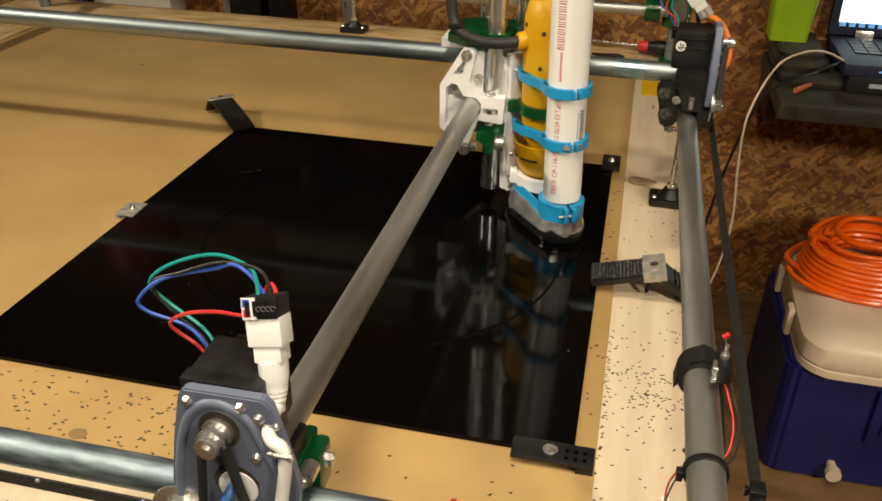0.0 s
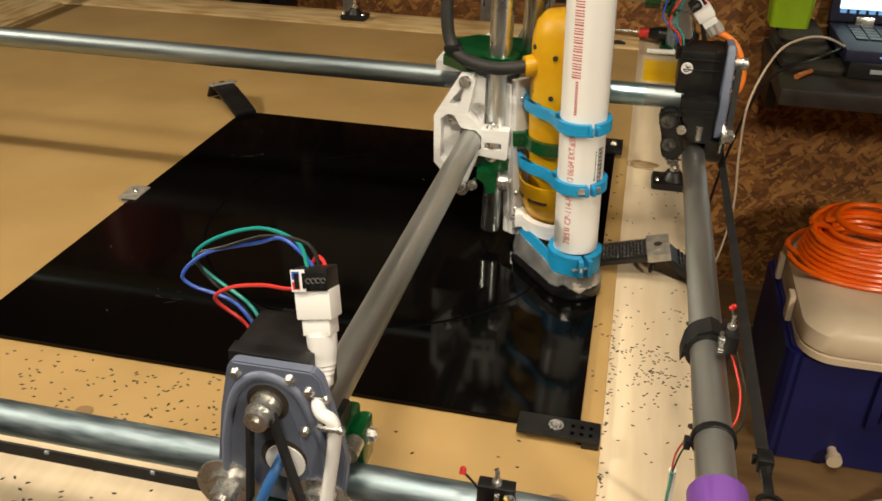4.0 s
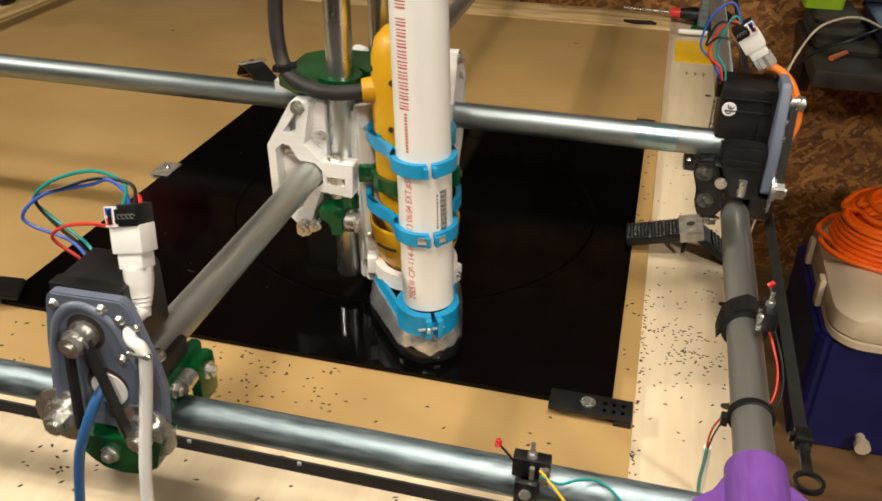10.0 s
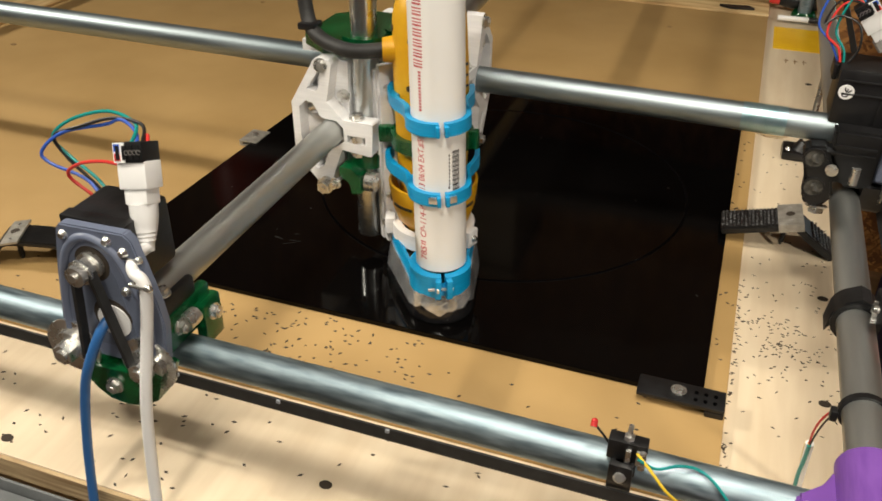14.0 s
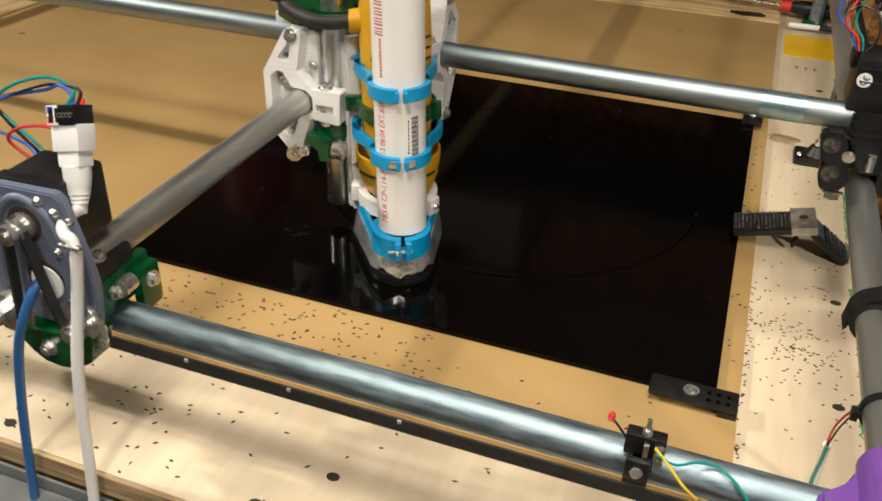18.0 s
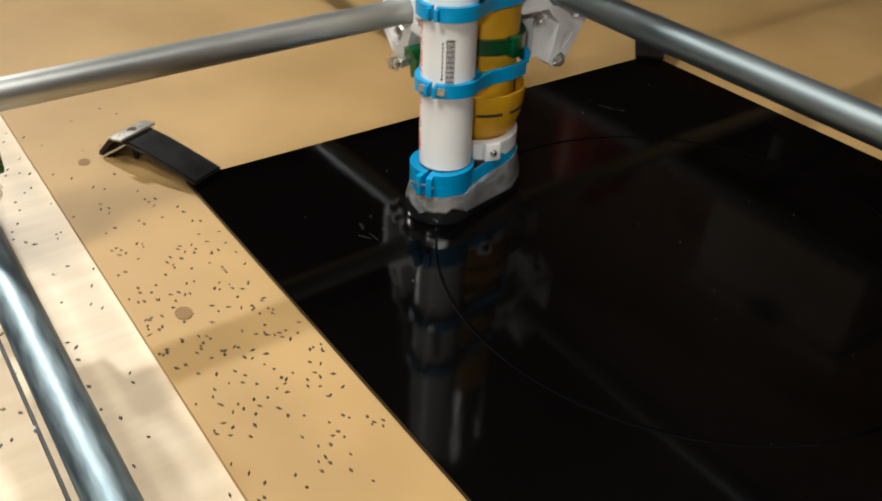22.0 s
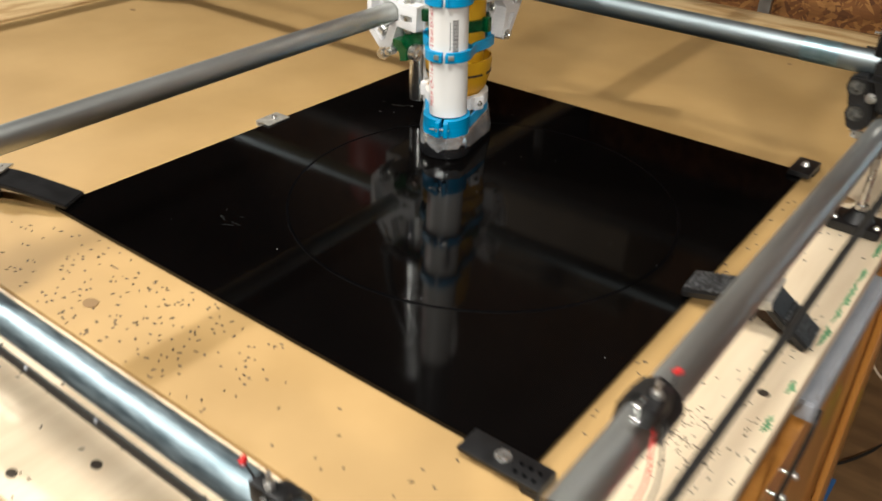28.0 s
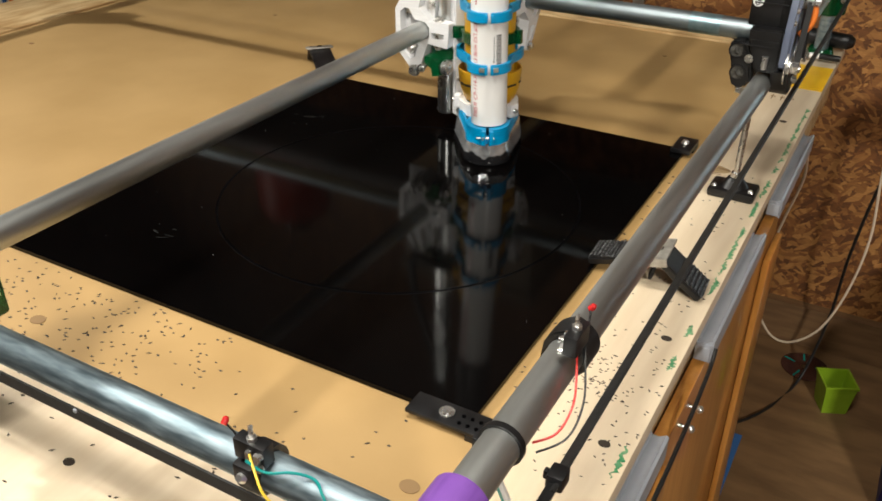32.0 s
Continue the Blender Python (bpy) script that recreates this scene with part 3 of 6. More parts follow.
flecks("dark_flecks", FLECK, fleck_spots, 3, "small dark brown flecks strewn over the plywood", (0.0012, 0.0023), 0.0008, 0.0008)
flecks("dark_flecks", FLECK, board_spots, 6, "small dark brown flecks strewn along the fibreboard edge", (0.0014, 0.0028), 0.0011, 0.0009)
flecks("pale_dust", DUST, lambda r: [(r.uniform(0.02, 0.52), r.uniform(0.02, 0.55), 0.0053) for _ in range(32)] + [(0.364, 0.238, 0.0053)], 8,
       "pale dust specks on the black sheet", (0.0003, 0.0008), 0.0004, 0.0003)


# light grey specks in the ridge colour paint the scattered highlights on the ribs
RIDGE = material("worn_black_ridges", (0.010, 0.010, 0.011), 0.35, colour2=(0.20, 0.21, 0.22), scale=420, stretch=(1, 1, 1), bump=0.5, bump_scale=500, lo=0.48, hi=0.66)
BRACKET = material("worn_pale_steel", (0.36, 0.34, 0.30), 0.42, 0.55, colour2=(0.56, 0.54, 0.49), scale=120, rough_var=0.1)


def strap_clamp(tip, back, drop, label, ribs=0):
    """A bent black strap that presses on the sheet, with a steel bracket and a screw."""
    tip, back, drop = Vector(tip), Vector(back), Vector(drop)
    t = thing("strap_clamp", label, "clamp", "hold-down clamps")
    d = (back - tip)
    thick = 0.0075 if ribs else 0.0050
    side = Vector((-d.y, d.x, 0)).normalized() * (0.0185 if ribs else 0.0165)
    bm = B()
    if ribs:
        line = [tip, tip.lerp(back, 0.7), back, back.lerp(drop, 0.35) - Vector((0, 0, 0.001)), drop]
    else:
        line = [tip - Vector((0, 0, 0.002)), tip.lerp(back, 0.15) - Vector((0, 0, 0.0005)), tip.lerp(back, 0.35) + Vector((0, 0, 0.0008)), tip.lerp(back, 0.60) + Vector((0, 0, 0.0022)), tip.lerp(back, 0.82) + Vector((0, 0, 0.0020)), back, drop]
    rings = []
    for k, p in enumerate(line):
        d2 = (line[min(k + 1, len(line) - 1)] - line[max(k - 1, 0)]).normalized()
        n = d2.cross(side).normalized() * thick
        if n.z < 0:
            n = -n
        rings.append([bm.verts.new(c) for c in (p + side, p - side, p - side + n, p + side + n)])
    for a, b in zip(rings, rings[1:]):
        for k in range(4):
            bm.faces.new((a[k], a[(k + 1) % 4], b[(k + 1) % 4], b[k]))
    bm.faces.new(rings[0][::-1])
    bm.faces.new(rings[-1])
    bmesh.ops.recalc_face_normals(bm, faces=bm.faces[:])
    bmesh.ops.bevel(bm, geom=bm.edges[:], offset=0.0014, segments=2, affect="EDGES")
    part("strap", bm, BLACK, t, "black plastic strap")
    runs = [(tip, tip.lerp(back, 0.78), ribs)] + ([(back.lerp(drop, 0.30), drop, ribs // 2)] if ribs else [])
    for p0, p1, count in runs:
        w = (p1 - p0).normalized()
        up = w.cross(side).normalized()
        if up.z < 0:
            up = -up
        for k in range(count):
            p = p0.lerp(p1, (k + 0.7) / count)
            bm = B()
            vs = [bm.verts.new(c + up * (thick + z) - (Vector((0, 0, 0.0006)) if p0 != tip else Vector())) for z in (-0.0004, 0.0013) for c in (p + side * 0.90 - w * 0.0010, p - side * 0.90 - w * 0.0010, p - side * 0.90 + w * 0.0010, p + side * 0.90 + w * 0.0010)]
            for f in ((3, 2, 1, 0), (4, 5, 6, 7), (0, 1, 5, 4), (1, 2, 6, 5), (2, 3, 7, 6), (3, 0, 4, 7)):
                bm.faces.new([vs[i] for i in f])
            part("rib", bm, RIDGE, t)
    c = tip.lerp(back, 0.92)
    m = Matrix.Translation(c + Vector((0, 0, thick + 0.0016))) @ Matrix.Rotation(math.atan2(d.y, d.x), 4, "Z") @ Matrix.Rotation(-math.atan2(d.z, math.hypot(d.x, d.y)) if ribs else 0.12, 4, "Y")
    bm = B()
    w2 = 0.0115 if ribs else 0.0080
    box(bm, (-w2, -0.0205, -0.0012), (w2, 0.0205, 0.0012), 0.0006, m)
    if ribs:
        box(bm, (-w2, -0.0222, -0.0075), (w2, -0.0200, 0.0010), 0.0006, m)
    plate_ = part("bracket", bm, BRACKET, t, "worn steel bracket with holes")
    for v, r, mt in ((0.0, 0.0042, KNOT), (0.0130, 0.0017, BOLT), (-0.0130, 0.0017, BOLT)):
        bm = B()
        cyl(bm, m @ Vector((0, v, 0.0010)), m @ Vector((0, v, 0.0015)), r, seg=14)
        part("hole" if mt is KNOT else "rivet", bm, mt, plate_)
    bm = B()
    low = Vector((c.x - 0.004, c.y - 0.006, 0.0)) if ribs else Vector((c.x, c.y, -0.001))
    top = c + Vector((0, 0, 0.004))
    cyl(bm, top, low, 0.0018, seg=10)
    for k in range(12):
        p = top.lerp(low, 0.15 + k * 0.065)
        q = top.lerp(low, 0.175 + k * 0.065)
        cyl(bm, p, q, 0.0027, seg=10)
    part("screw", bm, BLACK, t, "black threaded screw")
    return t


strap_clamp((0.531, 0.2625, 0.0068), (0.597, 0.266, 0.0225), (0.634, 0.268, -0.006), "black ribbed strap clamp screwed down beside the black sheet", 15)
strap_clamp((-0.006, 0.012, 0.0075), (-0.090, -0.027, 0.022), (-0.107, -0.036, 0.001), "black strap clamp with a pale bracket at the sheet corner")
strap_clamp((0.010, 0.548, 0.008), (-0.058, 0.612, 0.024), (-0.072, 0.626, 0.001), "black strap clamp with a pale bracket at the far sheet corner")


def plate_clamp(x0, x1, y0, y1, sx, sy, label):
    t = thing("plate_clamp", label, "clamp", "hold-down clamps")
    boxpart("plate", (x0, y0, 0.0055), (x1, y1, 0.0090), BLACK, t, 0.0015)
    boxpart("foot", (x1 - 0.014, y0, 0.0002), (x1, y1, 0.0053), BLACK, t, 0.001)
    bm = B()
    cyl(bm, (sx, sy, 0.0095), (sx, sy, 0.0105), 0.0060, seg=20)
    cyl(bm, (sx, sy, 0.0105), (sx, sy, 0.0120), 0.0046, 0.0038, seg=16)
    part("screw", bm, BOLT, t, "round steel screw head")
    for k in range(6):
        bm = B()
        hx, hy = x0 + 0.043 + (k // 2) * 0.007, y0 + 0.006 + (k % 2) * 0.008
        if hx < x1 - 0.003:
            cyl(bm, (hx, hy, 0.0090), (hx, hy, 0.0097), 0.0016, seg=10)
            part("hole", bm, GROOVE, t)
    return t


plate_clamp(0.489, 0.5535, -0.020, 0.003, 0.519, -0.0085, "black plastic plate clamp with a round steel screw")
fr = thing("plate_clamp", "small black plastic block clamp with a steel screw", "clamp", "hold-down clamps")
boxpart("plate", (0.522, 0.545, 0.0055), (0.546, 0.588, 0.0115), BLACK, fr, 0.0015)
boxpart("foot", (0.5385, 0.5665, 0.0002), (0.546, 0.588, 0.0053), BLACK, fr, 0.001)
bm = B()
screwhead(bm, (0.534, 0.568, 0.0115), (0, 0, 1), 0.005)
part("screw", bm, BOLT, fr)
lc = thing("spring_clip", "small bright steel clip on the sheet edge", "clamp", "hold-down clamps")
bm = B()
box(bm, (-0.024, 0.264, 0.0002), (-0.013, 0.298, 0.0022), 0.0005)
box(bm, (-0.024, 0.264, 0.0022), (-0.020, 0.298, 0.0056), 0.0005)
box(bm, (-0.024, 0.264, 0.0056), (-0.001, 0.298, 0.0072), 0.0005)
part("bracket", bm, BRACKET, lc)
bm = B()
screwhead(bm, (-0.013, 0.284, 0.0072), (0, 0, 1), 0.004)
part("screw", bm, BOLT, lc)

# ---------------------------------------------------------------- fixed frame of the machine
near = thing("front_rail", "galvanized steel conduit rail along the front of the table", "rail", "machine rails")
tubepart("conduit", (-0.74, YN, ZN), (0.60, YN, ZN), TR, ZINC, near)
right = thing("side_rail", "galvanized steel conduit rail along the table side", "rail", "machine rails")
tubepart("conduit", (XR, -0.205, ZR), (XR, 1.12, ZR), TR, STEEL, right)
far = thing("back_rail", "galvanized steel conduit rail along the far table edge", "rail", "machine rails")
tubepart("conduit", (-0.74, YF, ZN), (0.60, YF, ZN), TR, STEEL, far)
left = thing("side_rail", "galvanized steel conduit rail along the far table side", "rail", "machine rails")
tubepart("conduit", (XL, -0.165, ZR), (XL, 1.12, ZR), TR, STEEL, left)


def belt(name, p, q, along, label):
    """A toothed belt on edge beside a rail."""
    t = thing(name, label, "belt", "toothed belts")
    bm = B()
    p, q = Vector(p), Vector(q)
    if along == "x":
        box(bm, (p.x, p.y - 0.0008, p.z - 0.0045), (q.x, p.y + 0.0008, p.z + 0.0045))
        n = int((q.x - p.x) / 0.002)
        for k in range(n):
            x = p.x + k * 0.002
            box(bm, (x, p.y - 0.0006, p.z - 0.0052), (x + 0.001, p.y + 0.0008, p.z - 0.0044))
    else:
        box(bm, (-0.0035, 0, -0.001), (0.0035, q.y - p.y, 0.001), 0, Matrix.Translation(p) @ Matrix.Rotation(radians(-38), 4, "Y"))
    part("strip", bm, RUBBER, t)
    return t


fb = belt("drive_belt", (-0.70, YN - 0.0145, 0.0762), (0.585, YN, 0.0762), "x", "black toothed drive belt beside the front rail")
for k in range(7):
    boxpart("tie_stub", (-0.075 + 0.0723 * k, YN - 0.0165, 0.0785), (-0.0725 + 0.0723 * k, YN - 0.0150, 0.0808), GREYP, fb, 0.0003, "pale tie stub")
rb = belt("drive_belt", (0.645, -0.13, 0.104), (0.645, 1.08, 0.104), "y", "black toothed drive belt beside the side rail")
bm = B()
box(bm, (0.6400, -0.124, 0.0990), (0.6500, -0.112, 0.1090), 0.002)
box(bm, (0.6375, -0.1205, 0.1020), (0.6400, -0.1165, 0.1075), 0.0008)
box(bm, (0.6420, -0.146, 0.1025), (0.6480, -0.124, 0.1055), 0.001)
band(bm, 0, 0, 0.0062, 0.0085, -0.0012, 0.0012, 0, 360, 24, Matrix.Translation((0.645, -0.1535, 0.104)))
part("clip", bm, BLACK, rb, "black belt clip with a zip tie")


def foot(x, y, ztop, zb):
    t = thing("rail_foot", "black plastic rail foot with a threaded steel rod", "foot", "rail feet")
    bm = B()
    box(bm, (x - 0.026, y - 0.019, zb), (x + 0.026, y + 0.019, zb + 0.011), 0.0045)
    cyl(bm, (x, y, zb + 0.009), (x, y, zb + 0.021), 0.0170, 0.0085, seg=24)
    part("base", bm, BLACK, t)
    bm = B()
    cyl(bm, (x, y, zb + 0.02), (x, y, ztop - TR - 0.0005), 0.0035, seg=12)
    cyl(bm, (x, y, zb + 0.022), (x, y, zb + 0.027), 0.0065, seg=6)
    part("rod", bm, BOLT, t)
    for dx in (-0.02, 0.02):
        screw(t, (x + dx, y - 0.010, zb + 0.011), (0, 0, 1), 0.0035)
    return t


foot(0.612, 0.492, ZR, -0.006)
foot(XL, 0.455, ZR, 0.0026)
foot(-0.005, YF, ZN, 0.0026)
foot(XL, 0.86, ZR, 0.0026)


def corner(x, y, mat, label, sx=1, sy=1):
    """A printed corner block that takes both rails, on a leg."""
    t = thing("corner_bracket", label, "bracket", "corner brackets")
    bm = B()
    lathe(bm, [(0.022, 0.0), (0.024, 0.030), (0.023, 0.050), (0.020, 0.062), (0.014, 0.068)], (x, y, 0.060), 28, lambda a, z: 1 + 0.10 * math.cos(4 * a))
    part("block", bm, mat, t)
    bm = B()
    band(bm, 0, 0, TR + 0.0004, TR + 0.011, 0.0, 0.030, 0, 360, 28, Matrix.Translation((x, y + sy * 0.062, ZR)) @ Matrix.Rotation(radians(90 * sy), 4, "X"))
    part("socket", bm, mat, t)
    bm = B()
    band(bm, 0, 0, TR + 0.0004, TR + 0.010, 0.0, 0.028, 0, 360, 28, Matrix.Translation((x - sx * 0.030, y, ZN)) @ Matrix.Rotation(radians(-90 * sx), 4, "Y"))
    part("socket", bm, mat, t)
    z0 = -0.006
    bm = B()
    cyl(bm, (x, y, z0 + 0.008), (x, y, 0.060), 0.0115, seg=24)
    part("leg", bm, ZINC, t)
    bm = B()
    cyl(bm, (x, y, z0), (x, y, z0 + 0.008), 0.022, 0.019, seg=24)
    part("foot", bm, mat, t)
    for a in (40, 140, 220, 320):
        bolt(t, (x + 0.0235 * math.cos(radians(a)), y + 0.0235 * math.sin(radians(a)), 0.085), (math.cos(radians(a)), math.sin(radians(a)), 0), 0.004, 0.003)
    return t




def flared_corner():
    """A printed corner: a sleeve round the side rail that flares out into a gusset."""
    t = thing("corner_bracket", "purple printed corner bracket holding two conduits", "bracket", "corner brackets")
    x, y0 = XR, -0.166
    bm = B()
    band(bm, 0, 0, TR + 0.0003, TR + 0.0050, 0.0, 0.085, 0, 360, 40, Matrix.Translation((x, y0, ZR)) @ Matrix.Rotation(radians(90), 4, "X"))
    part("sleeve", bm, PURPLE, t)
    bm = B()
    plan = [(x - 0.0160, y0 - 0.004), (x + 0.0160, y0 - 0.002), (x + 0.0235, y0 - 0.008), (x + 0.026, y0 - 0.018), (x + 0.060, y0 - 0.048), (x + 0.060, y0 - 0.12), (x - 0.034, y0 - 0.12), (x - 0.034, y0 - 0.026), (x - 0.021, y0 - 0.020)]
    prism(bm, plan, 0.066, 0.116)
    bmesh.ops.bevel(bm, geom=list(bm.edges), offset=0.002, segments=2, affect="EDGES")
    part("gusset", bm, PURPLE, t)
    bm = B()
    cyl(bm, (x, -0.226, 0.002), (x, -0.226, 0.066), 0.0115, seg=24)
    part("leg", bm, ZINC, t)
    bm = B()
    cyl(bm, (x, -0.226, -0.75), (x, -0.226, 0.002), 0.020, 0.020, seg=24)
    part("post", bm, LUMBER, t)
    for px, py in ((x - 0.030, y0 - 0.036), (x + 0.034, y0 - 0.046)):
        screw(t, (px, py, 0.116), (0, 0, 1), 0.0032)
    return t


flared_corner()
corner(0.614, YF, GREEN, "green printed corner bracket holding two conduits", 1, -1)
corner(XL, YF, GREEN, "green printed corner bracket holding two conduits", -1, -1)
corner(XL, YN, GREEN, "green printed corner bracket holding two conduits", -1, 1)


def limit_switch(place, axis, label, shift=0.0, body=(0.0, -0.016, -0.008)):
    """Black clip on a rail with a microswitch, terminals and a red lens on a stalk."""
    x, y, z = place
    base = thing("limit_switch", label, "switch", "limit switches", at=(x, y, z))
    base.rotation_euler = (0, 0, 0 if axis == "x" else radians(-90))
    bm = B()
    wide = 0.010 if shift else 0.0065
    band(bm, 0, 0, TR + 0.0003, TR + 0.0036, -wide, wide, 0, 360, 30, Matrix.Translation((shift, 0, 0)) @ Matrix.Rotation(radians(90), 4, "Y"))
    if shift:
        prism(bm, [(-0.0165, -0.010), (-0.0150, 0.004), (-0.0080, 0.0135), (0.0000, 0.0178), (0.0060, 0.0155), (0.0105, 0.0060), (0.0, 0.0120), (-0.0100, 0.0070), (-0.0120, -0.0020)], shift - 0.0085, shift + 0.0085, Matrix(((0, 0, 1, 0), (1, 0, 0, 0), (0, 1, 0, 0), (0, 0, 0, 1))))
    else:
        box(bm, (-0.0065, -0.0165, 0.000), (0.0065, -0.004, TR + 0.002), 0.0015)
    part("clip", bm, BLACK, base)
    if not shift:
        screw(base, (0.0, -0.0167, 0.006), (0, -0.86, 0.5), 0.0036)
    t = part("mount", (lambda b: (box(b, (-0.006, -0.006 - shift * 0.3, TR - 0.004), (0.006 + shift * 0.8, 0.004, TR + 0.004), 0.001), b)[1])(B()), BLACK, base)
    t.location = body
    bm = B()
    box(bm, (-0.0105, -0.003, TR + 0.003), (0.0105, 0.0055, TR + 0.0165), 0.001)
    part("switch_body", bm, BLACK, t)
    bm = B()
    cyl(bm, (0.0, 0.001, TR + 0.0165), (0.0, 0.001, TR + 0.026), 0.0014, seg=10)
    part("plunger", bm, BOLT, t)
    bm = B()
    cyl(bm, (0.0, 0.001, TR + 0.0165), (0.0, 0.001, TR + 0.019), 0.003, seg=6)
    part("nut", bm, BOLT, t)
    for k in (0.001, 0.0065):
        boxpart("terminal", (k - 0.0013, -0.0055, TR + 0.005), (k + 0.0013, -0.0028, TR + 0.013), BOLT, t)
    for k in (0.004, 0.012):
        bm = B()
        cyl(bm, (0.0085, -0.003, TR + k), (0.0085, -0.006, TR + k), 0.0020, seg=12)
        part("screw_head", bm, BOLT, t)
    bm = B()
    cord(bm, [(-0.0095, 0.002, TR + 0.008), (-0.014, 0.003, TR + 0.013), (-0.0185, 0.002, TR + 0.0190)], 0.0007, 6)
    part("lead", bm, W["black"], t)
    bm = B()
    cyl(bm, (-0.0195, 0.001, TR + 0.0185), (-0.0195, 0.003, TR + 0.0203), 0.0019, seg=14)
    ball(bm, (-0.0195, 0.003, TR + 0.0208), 0.0019)
    part("lens", bm, LED, t, "small red lens")
    return base


limit_switch((0.495, YN, ZN), "x", "small black limit switch with a red lens clipped on a rail", 0.0, (0.0015, -0.008, -0.002))
limit_switch((XR, -0.034, ZR), "y", "small black limit switch with red lens on the side rail", -0.009, (0.013, 0.0085, 0.003))
zt = thing("zip_tie", "black zip tie round the conduit rail", "zip tie", "zip ties")
bm = B()
band(bm, 0, 0, TR + 0.0002, TR + 0.002, -0.002, 0.002, 0, 360, 30, Matrix.Translation((XR, -0.1215, ZR)) @ Matrix.Rotation(radians(90), 4, "X"))
part("strap", bm, BLACK, zt)
boxpart("catch", (XR - TR - 0.005, -0.1245, ZR - 0.008), (XR - TR - 0.001, -0.1185, ZR - 0.001), BLACK, zt, 0.0008)


def wire(name, pts, r, mat, label, group="loose wires"):
    bm = B()
    cord(bm, pts, r, 8)
    return solid(name, bm, mat, label, "wire", group)


wire("switch_wire", [(0.5019, -0.1907, 0.1120), (0.5105, -0.1968, 0.1080), (0.5191, -0.2015, 0.1020), (0.5268, -0.1997, 0.0940)], 0.0008, W["yellow"], "thin yellow wire from the limit switch")
wire("switch_wire", [(0.5030, -0.1949, 0.1120), (0.5130, -0.1921, 0.1060), (0.5238, -0.1839, 0.1040), (0.5341, -0.1789, 0.1000), (0.5440, -0.1850, 0.0985), (0.5560, -0.1905, 0.0860), (0.5640, -0.1930, 0.0660)], 0.0008, W["green"], "thin green wire from the limit switch")
wire("switch_wire", [(0.621, -0.034, 0.137), (0.6235, -0.044, 0.133), (0.6290, -0.056, 0.124), (0.6335, -0.070, 0.112), (0.6310, -0.085, 0.102), (0.6210, -0.096, 0.099)], 0.0007, W["red"], "thin red wire beside the side rail")
wire("switch_wire", [(0.625, -0.034, 0.134), (0.6310, -0.048, 0.126), (0.6375, -0.064, 0.110), (0.6360, -0.082, 0.098), (0.6240, -0.097, 0.094)], 0.0007, W["black"], "thin black wire beside the side rail")
wire("switch_wire", [(0.6018, -0.1126, 0.1080), (0.5992, -0.1080, 0.0980), (0.5978, -0.1019, 0.0850), (0.5979, -0.0968, 0.0720), (0.5987, -0.0936, 0.0620)], 0.0007, W["red"], "thin red wire hanging from the zip tie")
wire("switch_wire", [(0.6029, -0.1103, 0.1040), (0.6013, -0.1059, 0.0940), (0.6002, -0.0993, 0.0800), (0.5993, -0.0951, 0.0660), (0.5993, -0.0939, 0.0600)], 0.0006, W["black"], "thin black wire hanging from the zip tie")
wire("switch_wire", [(0.5987, -0.0947, 0.0620), (0.5977, -0.0897, 0.0600), (0.5983, -0.0867, 0.0520), (0.5997, -0.0812, 0.0400), (0.6006, -0.0791, 0.0300)], 0.0007, W["yellow"], "thin yellow wire curling beside the corner bracket")
wire("switch_wire", [(0.5990, -0.0930, 0.0620), (0.6004, -0.0882, 0.0480), (0.6027, -0.0787, 0.0240), (0.6053, -0.0692, 0.0000)], 0.0026, W["white"], "white cable sleeve beside the corner bracket")
wire("switch_wire", [(0.5986, -0.0952, 0.0620), (0.5997, -0.0895, 0.0460), (0.6009, -0.0799, 0.0220), (0.6034, -0.0710, -0.0020)], 0.0013, W["green"], "thin green wire beside the corner bracket")


# ---------------------------------------------------------------- carriage that carries the router (origin on the pipe's axis)
head = thing("tool_carriage", "white printed tool carriage holding a yellow router and a white pipe", "tool carriage")
RX, RY = -0.025, 0.052             # router axis
PR = 0.0211
# white side frames round each conduit: a ribbed ring in front of a thicker web
RING = [(-0.0363, 0.0235), (-0.0130, 0.0635), (-0.0095, 0.0655), (0.0010, 0.0645), (0.0036, 0.0618), (-0.0027, 0.0278), (0.0113, 0.0133), (0.0380, 0.0134), (0.0392, 0.0122), (0.0380, -0.0160), (0.0365, -0.0170), (0.0095, -0.0145), (0.0040, -0.0300), (-0.0040, -0.0540), (-0.0080, -0.0560), (-0.0169, -0.0470), (-0.0357, -0.0263)]
EYE = [(-0.0293, 0.0205), (-0.0225, 0.0262), (-0.0164, 0.0253), (-0.0085, 0.0128), (0.0060, 0.0116), (0.0120, 0.0055), (0.0120, -0.0065), (0.0045, -0.0124), (-0.0030, -0.0175), (-0.0085, -0.0330), (-0.0150, -0.0370), (-0.0290, -0.0225)]
NOTCH = [(-0.0215, 0.0372), (-0.0068, 0.0570), (-0.0098, 0.0392), (-0.0130, 0.0360)]
SLOT = [(0.0150, -0.0068), (0.0150, 0.0000), (0.0320, 0.0000), (0.0320, -0.0068)]
WEB = [(-0.0335, 0.0225), (-0.0110, 0.0610), (0.0110, 0.0600), (0.0110, 0.0150), (0.0110, -0.0150), (0.0080, -0.0155), (-0.0065, -0.0525), (-0.0165, -0.0450), (-0.0335, -0.0250)]


